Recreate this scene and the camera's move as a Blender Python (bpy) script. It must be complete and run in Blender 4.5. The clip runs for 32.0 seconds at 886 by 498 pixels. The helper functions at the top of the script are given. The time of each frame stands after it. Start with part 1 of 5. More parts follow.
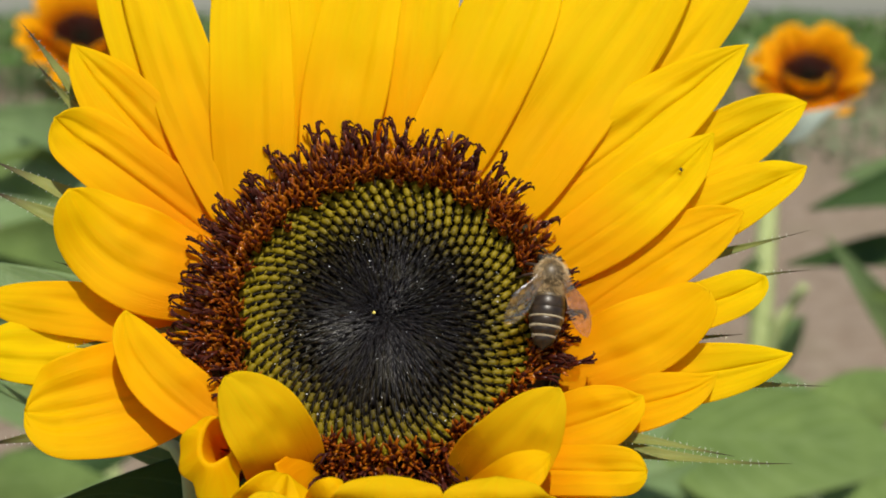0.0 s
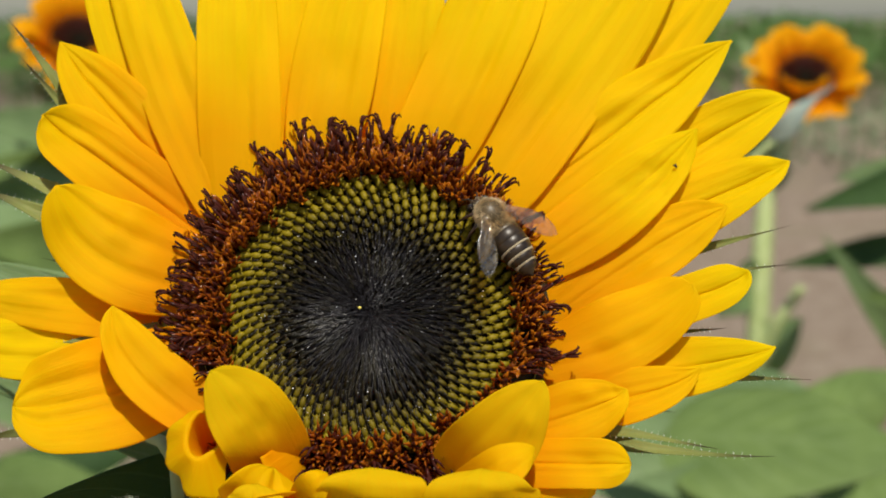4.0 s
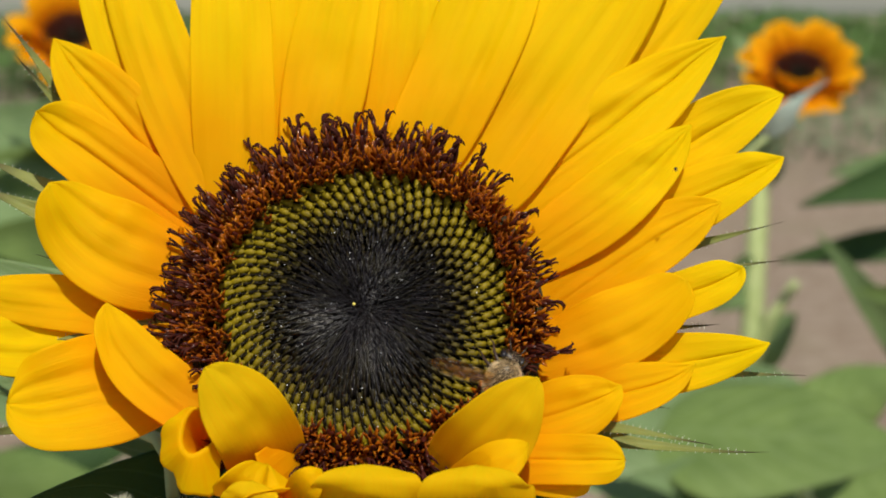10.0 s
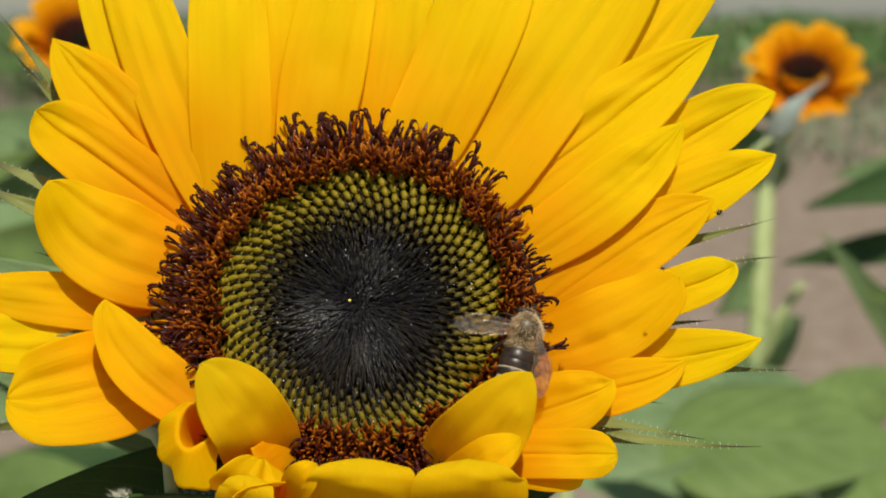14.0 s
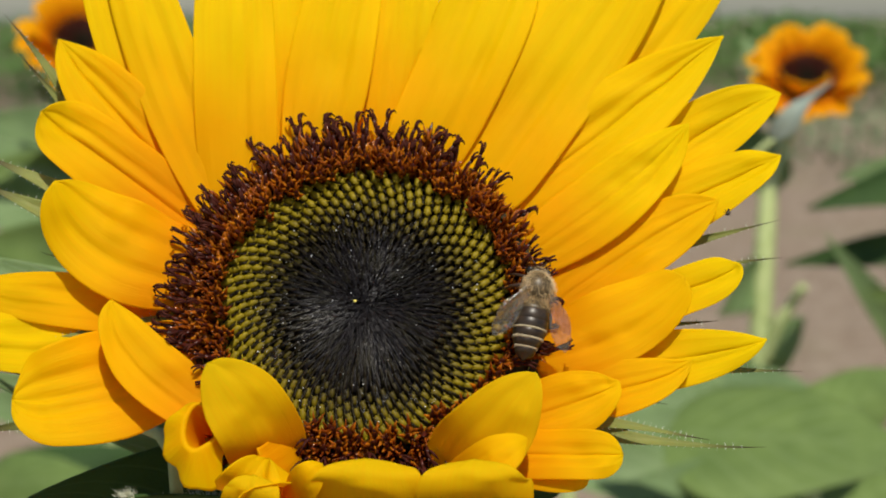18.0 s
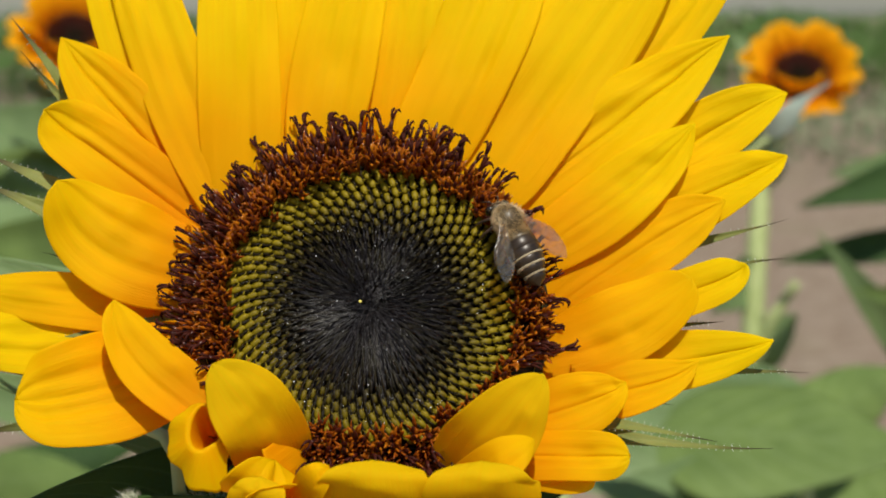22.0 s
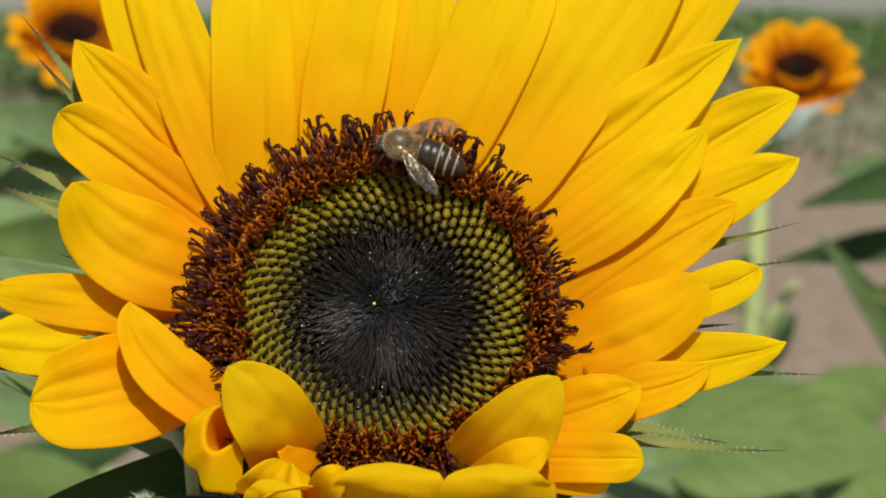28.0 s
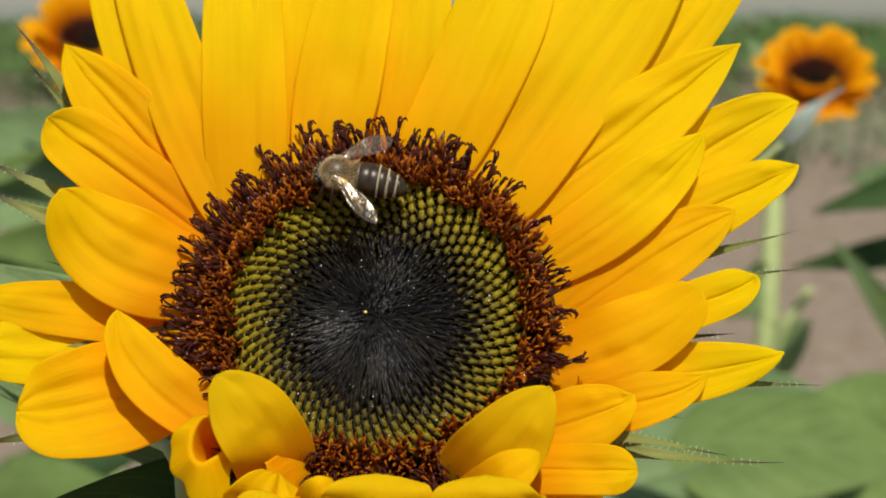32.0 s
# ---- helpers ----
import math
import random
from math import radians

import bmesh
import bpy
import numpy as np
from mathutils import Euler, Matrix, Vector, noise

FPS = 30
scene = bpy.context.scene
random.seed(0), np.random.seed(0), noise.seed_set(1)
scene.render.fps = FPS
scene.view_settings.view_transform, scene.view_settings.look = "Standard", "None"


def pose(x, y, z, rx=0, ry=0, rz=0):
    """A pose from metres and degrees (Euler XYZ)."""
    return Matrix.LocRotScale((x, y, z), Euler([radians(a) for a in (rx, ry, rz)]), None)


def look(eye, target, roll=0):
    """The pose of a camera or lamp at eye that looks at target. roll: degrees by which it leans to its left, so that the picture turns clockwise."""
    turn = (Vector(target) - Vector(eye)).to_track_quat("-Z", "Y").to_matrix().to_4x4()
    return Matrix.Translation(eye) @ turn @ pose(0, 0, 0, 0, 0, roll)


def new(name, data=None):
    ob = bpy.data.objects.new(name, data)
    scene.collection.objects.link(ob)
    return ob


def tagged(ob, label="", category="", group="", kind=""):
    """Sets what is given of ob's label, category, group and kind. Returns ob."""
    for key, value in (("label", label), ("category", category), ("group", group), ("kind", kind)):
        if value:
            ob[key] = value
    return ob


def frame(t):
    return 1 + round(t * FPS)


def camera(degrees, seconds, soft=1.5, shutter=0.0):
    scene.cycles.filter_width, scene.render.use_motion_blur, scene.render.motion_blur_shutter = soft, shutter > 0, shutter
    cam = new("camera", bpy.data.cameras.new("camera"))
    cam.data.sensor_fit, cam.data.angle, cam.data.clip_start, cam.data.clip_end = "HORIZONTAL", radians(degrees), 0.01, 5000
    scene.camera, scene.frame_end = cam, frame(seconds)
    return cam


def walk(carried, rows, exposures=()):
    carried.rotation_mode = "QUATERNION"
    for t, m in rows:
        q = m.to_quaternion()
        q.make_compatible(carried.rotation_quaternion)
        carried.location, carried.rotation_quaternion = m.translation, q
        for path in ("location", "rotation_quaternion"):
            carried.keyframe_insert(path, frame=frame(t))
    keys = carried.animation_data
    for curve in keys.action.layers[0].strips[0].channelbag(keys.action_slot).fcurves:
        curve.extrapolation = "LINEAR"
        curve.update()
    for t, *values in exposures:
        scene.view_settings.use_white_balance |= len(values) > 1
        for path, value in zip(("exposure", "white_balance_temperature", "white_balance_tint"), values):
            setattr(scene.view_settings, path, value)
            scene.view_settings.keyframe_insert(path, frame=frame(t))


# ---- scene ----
# ---- the lens and the hand-held path ----
cam = camera(28, 32.0, soft=1.8)
cam.data.dof.use_dof, cam.data.dof.focus_distance, cam.data.dof.aperture_fstop = True, 0.222, 38
PATH = [
    (0.0, 0.00722, -0.22170, 1.18849, 82.500, -0.000, 0.000),
    (0.5, 0.00622, -0.22214, 1.18860, 82.481, 0.048, -0.336),
    (1.0, 0.00908, -0.22213, 1.18816, 82.554, 0.048, 0.293),
    (1.5, 0.00686, -0.22257, 1.18831, 82.515, 0.012, -0.334),
    (2.0, 0.00848, -0.22156, 1.18834, 82.468, -0.001, 0.017),
    (2.5, 0.00844, -0.22328, 1.18783, 82.595, 0.060, -0.099),
    (3.0, 0.00916, -0.22317, 1.18794, 82.556, 0.076, -0.005),
    (3.5, 0.00896, -0.22349, 1.18759, 82.630, 0.145, -0.075),
    (5.5, 0.00934, -0.22273, 1.18793, 82.495, 0.100, 0.128),
    (6.0, 0.00875, -0.22414, 1.18774, 82.549, 0.163, -0.142),
    (6.5, 0.00933, -0.22296, 1.18785, 82.491, 0.186, -0.079),
    (7.0, 0.00957, -0.22481, 1.18723, 82.677, 0.090, -0.023),
    (7.5, 0.00870, -0.22347, 1.18791, 82.474, 0.144, -0.183),
    (8.0, 0.00969, -0.22453, 1.18733, 82.625, 0.120, 0.127),
    (8.5, 0.00798, -0.22376, 1.18795, 82.442, 0.204, -0.301),
    (9.0, 0.01001, -0.22379, 1.18739, 82.559, 0.212, 0.143),
    (9.5, 0.00939, -0.22463, 1.18738, 82.581, 0.209, -0.093),
    (10.0, 0.00906, -0.22335, 1.18772, 82.472, 0.192, -0.227),
    (10.5, 0.01072, -0.22547, 1.18698, 82.675, 0.287, 0.089),
    (11.0, 0.00919, -0.22394, 1.18748, 82.523, 0.208, -0.272),
    (11.5, 0.01055, -0.22526, 1.18705, 82.634, 0.282, 0.028),
    (12.0, 0.01008, -0.22483, 1.18731, 82.556, 0.252, -0.069),
    (12.5, 0.00968, -0.22519, 1.18719, 82.588, 0.295, -0.163),
    (13.0, 0.01069, -0.22548, 1.18715, 82.588, 0.293, 0.034),
    (13.5, 0.00984, -0.22519, 1.18712, 82.584, 0.257, -0.173),
    (14.0, 0.01073, -0.22576, 1.18714, 82.594, 0.313, 0.010),
    (14.5, 0.00995, -0.22497, 1.18695, 82.623, 0.264, -0.143),
    (16.5, 0.00993, -0.22505, 1.18716, 82.593, 0.235, -0.002),
    (17.0, 0.00958, -0.22518, 1.18719, 82.583, 0.250, -0.068),
    (17.5, 0.00924, -0.22489, 1.18747, 82.512, 0.282, -0.147),
    (18.0, 0.01029, -0.22595, 1.18712, 82.625, 0.290, 0.076),
    (18.5, 0.00898, -0.22526, 1.18739, 82.536, 0.245, -0.220),
    (19.0, 0.01011, -0.22587, 1.18709, 82.616, 0.278, 0.017),
    (19.5, 0.00898, -0.22605, 1.18718, 82.597, 0.235, -0.222),
    (20.0, 0.01026, -0.22571, 1.18707, 82.613, 0.265, 0.110),
    (20.5, 0.00843, -0.22575, 1.18739, 82.535, 0.198, -0.269),
    (21.0, 0.00901, -0.22520, 1.18730, 82.547, 0.245, -0.052),
    (21.5, 0.00950, -0.22643, 1.18710, 82.629, 0.200, 0.040),
    (22.0, 0.00834, -0.22472, 1.18742, 82.518, 0.191, -0.226),
    (22.5, 0.00955, -0.22631, 1.18707, 82.643, 0.179, 0.076),
    (23.0, 0.00848, -0.22508, 1.18763, 82.492, 0.160, -0.146),
    (23.5, 0.00843, -0.22622, 1.18732, 82.597, 0.116, -0.154),
    (24.0, 0.00896, -0.22548, 1.18746, 82.547, 0.136, 0.035),
    (24.5, 0.00780, -0.22575, 1.18748, 82.558, 0.090, -0.179),
    (25.0, 0.00841, -0.22557, 1.18752, 82.570, 0.136, 0.145),
    (25.5, 0.00631, -0.22517, 1.18780, 82.512, 0.098, -0.176),
    (27.5, 0.00757, -0.22461, 1.18785, 82.479, 0.102, 0.120),
    (28.0, 0.00618, -0.22535, 1.18802, 82.466, 0.129, -0.313),
    (28.5, 0.00897, -0.22510, 1.18744, 82.594, 0.033, 0.363),
    (29.0, 0.00601, -0.22480, 1.18815, 82.419, 0.147, -0.448),
    (29.5, 0.00863, -0.22531, 1.18766, 82.549, 0.058, 0.157),
    (30.0, 0.00784, -0.22493, 1.18765, 82.549, 0.087, -0.155),
    (30.5, 0.00819, -0.22455, 1.18782, 82.543, 0.097, -0.146),
    (31.0, 0.00951, -0.22354, 1.18755, 82.664, 0.049, 0.182),
    (31.5, 0.00740, -0.22184, 1.18839, 82.479, 0.087, -0.299),
    (32.0, 0.00932, -0.22197, 1.18790, 82.635, 0.086, 0.246),
]
walk(cam, [(t, pose(x, y, z, rx, ry, rz)) for t, x, y, z, rx, ry, rz in PATH], [(0, 0.16), (3, 0.13), (9, 0.11), (18, 0.09), (24, 0.08), (32, 0.11)])

# ---- daylight ----
SUN = Vector((0.12, -0.55, 0.83)).normalized()
world = bpy.data.worlds.new("sky")
scene.world = world
world.use_nodes = True
sky = world.node_tree.nodes.new("ShaderNodeTexSky")
sky.sky_type, sky.sun_disc = "NISHITA", False
sky.sun_elevation, sky.sun_rotation = math.asin(SUN.z), math.atan2(SUN.x, SUN.y)
world.node_tree.links.new(sky.outputs[0], world.node_tree.nodes["Background"].inputs[0])
world.node_tree.nodes["Background"].inputs[1].default_value = 0.08
lamp = bpy.data.lights.new("sun", "SUN")
lamp.energy, lamp.angle, lamp.color = 4.0, radians(0.53), (1.0, 0.93, 0.8)
sun_ob = new("sun", lamp)
sun_ob.matrix_world = look(SUN * 30, (0, 0, 0))


# ---- materials ----
class Shade:
    """A node material with a few short ways to wire it."""

    def __init__(self, name, rough=0.6, spec=0.5):
        self.m = bpy.data.materials.new(name)
        self.m.use_nodes = True
        self.t = self.m.node_tree
        self.b = self.t.nodes["Principled BSDF"]
        self.b.inputs["Roughness"].default_value = rough
        self.b.inputs["Specular IOR Level"].default_value = spec
        self.coord = self.t.nodes.new("ShaderNodeTexCoord")

    def put(self, value, socket):
        if isinstance(value, bpy.types.NodeSocket):
            self.t.links.new(value, socket)
        else:
            socket.default_value = value

    def noise(self, scale, detail=4.0, rough=0.6, vec=None, stretch=None):
        n = self.t.nodes.new("ShaderNodeTexNoise")
        n.inputs["Scale"].default_value, n.inputs["Detail"].default_value, n.inputs["Roughness"].default_value = scale, detail, rough
        v = vec or self.coord.outputs["Object"]
        if stretch:
            mp = self.t.nodes.new("ShaderNodeMapping")
            mp.inputs["Scale"].default_value = stretch
            self.put(v, mp.inputs["Vector"])
            v = mp.outputs[0]
        self.put(v, n.inputs["Vector"])
        return n.outputs["Fac"]

    def ramp(self, fac, *stops):
        r = self.t.nodes.new("ShaderNodeValToRGB")
        e = r.color_ramp.elements
        while len(e) < len(stops):
            e.new(0.5)
        for el, (p, c) in zip(e, stops):
            el.position, el.color = p, (*c, 1) if len(c) == 3 else c
        self.put(fac, r.inputs[0])
        return r.outputs[0]

    def mix(self, fac, a, b, blend="MIX"):
        n = self.t.nodes.new("ShaderNodeMix")
        n.data_type, n.blend_type = "RGBA", blend
        for v, i in ((fac, 0), (a, 6), (b, 7)):
            self.put((*v, 1) if isinstance(v, tuple) and len(v) == 3 else v, n.inputs[i])
        return n.outputs[2]

    def math(self, op, a, b=0.0):
        n = self.t.nodes.new("ShaderNodeMath")
        n.operation = op
        self.put(a, n.inputs[0]), self.put(b, n.inputs[1])
        return n.outputs[0]

    def uv(self):
        s = self.t.nodes.new("ShaderNodeSeparateXYZ")
        self.put(self.coord.outputs["UV"], s.inputs[0])
        return s.outputs[0], s.outputs[1]

    def rand(self):
        return self.t.nodes.new("ShaderNodeObjectInfo").outputs["Random"]

    def island(self):
        return self.t.nodes.new("ShaderNodeNewGeometry").outputs["Random Per Island"]

    def colour(self, c):
        self.put((*c, 1) if isinstance(c, tuple) else c, self.b.inputs["Base Color"])
        return self

    def bump(self, h, strength, dist):
        n = self.t.nodes.new("ShaderNodeBump")
        n.inputs["Strength"].default_value, n.inputs["Distance"].default_value = strength, dist
        self.put(h, n.inputs["Height"]), self.put(n.outputs[0], self.b.inputs["Normal"])
        return n.outputs[0]

    def glow_through(self, c, amount):
        """Thin living tissue: part of the light passes through and scatters on the far side."""
        tr = self.t.nodes.new("ShaderNodeBsdfTranslucent")
        self.put((*c, 1) if isinstance(c, tuple) else c, tr.inputs[0])
        mx = self.t.nodes.new("ShaderNodeMixShader")
        mx.inputs[0].default_value = amount
        self.put(self.b.outputs[0], mx.inputs[1]), self.put(tr.outputs[0], mx.inputs[2])
        self.put(mx.outputs[0], self.t.nodes["Material Output"].inputs[0])
        return self


def petal_material(name, base, mid, tip, rough=0.55):
    s = Shade(name, rough, 0.06)
    u, v = s.uv()
    wob = s.noise(60, 3)
    along = s.math("ADD", v, s.math("MULTIPLY", s.math("SUBTRACT", wob, 0.5), 0.25))
    c = s.ramp(along, (0.0, base), (0.22, base), (0.5, mid), (0.95, tip))
    vein = s.noise(26, 4, 0.6, vec=s.coord.outputs["UV"], stretch=(1.0, 0.035, 1.0))
    c = s.mix(s.math("MULTIPLY", s.ramp(vein, (0.42, (0, 0, 0)), (0.62, (1, 1, 1))), 0.2), c, base)
    blot = s.noise(140, 4)
    c = s.mix(s.math("MULTIPLY", s.ramp(blot, (0.55, (0, 0, 0)), (0.8, (1, 1, 1))), 0.25), c, mid)
    c = s.mix(s.math("MULTIPLY", s.rand(), 0.35), c, mid)
    s.colour(c)
    fine = s.noise(70, 3, 0.6, vec=s.coord.outputs["UV"], stretch=(1.0, 0.03, 1.0))
    s.bump(s.math("ADD", fine, s.math("MULTIPLY", wob, 0.9)), 0.32, 0.0008)
    return s.glow_through(c, 0.5).m


def leaf_material(name, dark, light, vein_c, thin=0.25, rough=0.55, dry=False):
    s = Shade(name, rough, 0.25)
    u, v = s.uv()
    patch = s.noise(35, 5)
    c = s.ramp(patch, (0.3, dark), (0.7, light))
    side = s.math("ABSOLUTE", s.math("SUBTRACT", u, 0.5))
    rib = s.ramp(side, (0.0, (1, 1, 1)), (0.035, (0, 0, 0)))
    w = s.t.nodes.new("ShaderNodeTexWave")
    w.inputs["Scale"].default_value, w.inputs["Distortion"].default_value = 2.2, 1.0
    w.bands_direction = "Y"
    cb = s.t.nodes.new("ShaderNodeCombineXYZ")
    s.put(s.math("SUBTRACT", v, s.math("MULTIPLY", side, 0.75)), cb.inputs[1])
    s.put(cb.outputs[0], w.inputs["Vector"])
    lat = s.ramp(w.outputs["Fac"], (0.9, (0, 0, 0)), (0.99, (1, 1, 1)))
    c = s.mix(s.math("MULTIPLY", s.math("MAXIMUM", rib, lat), 0.3), c, vein_c)
    if dry:
        c = s.mix(s.ramp(v, (0.78, (0, 0, 0)), (0.93, (1, 1, 1))), c, (0.05, 0.025, 0.02))
    s.colour(c)
    s.bump(s.math("SUBTRACT", s.noise(300, 4), s.math("MULTIPLY", lat, 0.5)), 0.5, 0.001)
    return s.glow_through(s.mix(0.5, c, (0.25, 0.4, 0.03)), thin).m


def plain_material(name, a, b, scale, rough=0.6, spec=0.4, bump=0.0, dist=0.0003, rnd=0.0, thin=0.0, isl=False):
    s = Shade(name, rough, spec)
    f = s.noise(scale, 4)
    c = s.ramp(f, (0.3, a), (0.7, b))
    if rnd:
        c = s.mix(s.math("MULTIPLY", s.island() if isl else s.rand(), rnd), c, a)
    s.colour(c)
    if bump:
        s.bump(s.noise(scale * 4, 4), bump, dist)
    if thin:
        s.glow_through(c, thin)
    return s.m


PETAL = petal_material("petal_yellow", (0.93, 0.5, 0.001), (0.94, 0.68, 0.001), (0.93, 0.75, 0.001))
PETAL_WARM = petal_material("petal_golden", (0.92, 0.39, 0.001), (0.94, 0.57, 0.001), (0.92, 0.68, 0.001))
PETAL_BACK = petal_material("petal_underside", (0.9, 0.42, 0.002), (0.87, 0.57, 0.003), (0.83, 0.63, 0.004), 0.65)
PETAL_FAR = petal_material("petal_orange", (0.75, 0.2, 0.004), (0.92, 0.46, 0.004), (0.93, 0.58, 0.006))
BRACT = leaf_material("bract_green", (0.13, 0.165, 0.035), (0.28, 0.31, 0.085), (0.4, 0.43, 0.14), dry=True)
LEAF = leaf_material("leaf_green", (0.14, 0.22, 0.06), (0.23, 0.33, 0.095), (0.34, 0.45, 0.19), 0.38)
LEAF_PALE = leaf_material("leaf_grey_green", (0.16, 0.25, 0.1), (0.23, 0.34, 0.14), (0.4, 0.48, 0.3), 0.3)
# dark green leaves; on shadowed ones this tone also paints in the shade
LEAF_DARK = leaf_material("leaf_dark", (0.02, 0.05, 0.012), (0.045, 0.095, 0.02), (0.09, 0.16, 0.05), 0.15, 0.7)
LEAF_SILVER = leaf_material("leaf_silver", (0.36, 0.44, 0.38), (0.46, 0.53, 0.46), (0.55, 0.6, 0.5), 0.25)
STEM = plain_material("stem_green", (0.34, 0.42, 0.16), (0.48, 0.55, 0.26), 90, 0.6, 0.3, 0.4, 0.001)
HAIR = plain_material("plant_hair", (0.6, 0.65, 0.5), (0.75, 0.8, 0.65), 50, 0.5, 0.4, thin=0.3)
TUBE = plain_material("corolla_tube", (0.4, 0.095, 0.006), (0.8, 0.31, 0.014), 900, 0.2, 0.5, rnd=0.45, thin=0.35)
TUBE_RED = plain_material("corolla_maroon", (0.2, 0.036, 0.005), (0.55, 0.155, 0.009), 900, 0.2, 0.5, rnd=0.45, thin=0.25)
ANTHER = plain_material("anther_dark", (0.025, 0.005, 0.004), (0.08, 0.014, 0.006), 900, 0.3, 0.25, 0.3, 0.0001)
STIGMA = plain_material("stigma_black", (0.03, 0.008, 0.005), (0.07, 0.016, 0.01), 900, 0.6, 0.08)
BUD = plain_material("bud_olive", (0.132, 0.098, 0.003), (0.285, 0.214, 0.006), 1500, 0.5, 0.18, 0.4, 0.0001, rnd=0.35)
BUD_FOOT = plain_material("bud_foot", (0.11, 0.08, 0.004), (0.2, 0.148, 0.008), 900, 0.6, 0.2)


def young_bud_material():
    """Olive buds, smaller and nearly black towards the middle of the disc, where they are youngest."""
    sh = Shade("bud_olive_inner", 0.5, 0.18)
    c = sh.ramp(sh.noise(1500, 4), (0.3, (0.132, 0.098, 0.003)), (0.7, (0.285, 0.214, 0.006)))
    c = sh.mix(sh.math("MULTIPLY", sh.island(), 0.35), c, (0.132, 0.098, 0.003))
    flat = sh.t.nodes.new("ShaderNodeVectorMath")
    flat.operation = "MULTIPLY"
    flat.inputs[1].default_value = (1, 1, 0)
    sh.put(sh.coord.outputs["Object"], flat.inputs[0])
    far = sh.t.nodes.new("ShaderNodeVectorMath")
    far.operation = "LENGTH"
    sh.put(flat.outputs[0], far.inputs[0])
    age = sh.math("ADD", sh.math("MULTIPLY", far.outputs["Value"], 60.0), sh.math("MULTIPLY", sh.math("SUBTRACT", sh.noise(160, 2), 0.5), 0.16))
    sh.colour(sh.mix(sh.ramp(age, (0.58, (1, 1, 1)), (0.98, (0, 0, 0))), c, (0.016, 0.014, 0.008)))
    sh.bump(sh.noise(6000, 4), 0.3, 0.0001)
    return sh.m


BUD_SHARED = young_bud_material()
PALEA = plain_material("palea_dark", (0.006, 0.005, 0.006), (0.022, 0.019, 0.021), 500, 0.35, 0.4)
AWN = plain_material("palea_olive", (0.008, 0.007, 0.003), (0.03, 0.025, 0.01), 600, 0.4, 0.4)
SCALE = plain_material("palea_brown", (0.008, 0.006, 0.003), (0.028, 0.02, 0.006), 700, 0.45, 0.3)
BED = plain_material("disc_bed", (0.02, 0.014, 0.006), (0.05, 0.035, 0.012), 600, 0.8, 0.2, 0.5, 0.0003)


# ---- mesh helpers ----
def grown(pts):
    """The normals of a grid of points."""
    du, dv = np.gradient(pts, axis=0), np.gradient(pts, axis=1)
    n = np.cross(du, dv)
    return n / (np.linalg.norm(n, axis=2, keepdims=True) + 1e-12)


def shell(name, pts, thick, taper=0.0):
    """A closed thin sheet over a grid of points: across, along. UV runs with the grid."""
    a, b = pts.shape[:2]
    nrm = grown(pts)
    fade = np.sin(np.linspace(0.12, math.pi - 0.12, a))[:, None, None] ** 0.5 * (1 - taper * np.linspace(0, 1, b) ** 0.7)[None, :, None]
    top, low = pts + nrm * thick * 0.5 * fade, pts - nrm * thick * 0.5 * fade
    verts = np.concatenate([top.reshape(-1, 3), low.reshape(-1, 3)])
    k, faces = a * b, []
    for i in range(a - 1):
        for j in range(b - 1):
            p = i * b + j
            faces.append((p, p + b, p + b + 1, p + 1))
            faces.append((k + p, k + p + 1, k + p + b + 1, k + p + b))
    ring = [i * b for i in range(a)] + [(a - 1) * b + j for j in range(1, b)] + [i * b + b - 1 for i in range(a - 2, -1, -1)] + list(range(b - 2, 0, -1))
    for p, q in zip(ring, ring[1:] + ring[:1]):
        faces.append((q, p, k + p, k + q))
    me = bpy.data.meshes.new(name)
    me.from_pydata(verts.tolist(), [], faces)
    uv = me.uv_layers.new(name="UVMap")
    idx = np.empty(len(me.loops), np.int32)
    me.loops.foreach_get("vertex_index", idx)
    idx %= k
    uv.data.foreach_set("uv", np.stack([(idx // b) / (a - 1), (idx % b) / (b - 1)], 1).astype(np.float32).ravel())
    me.polygons.foreach_set("use_smooth", np.ones(len(me.polygons), bool))
    return me


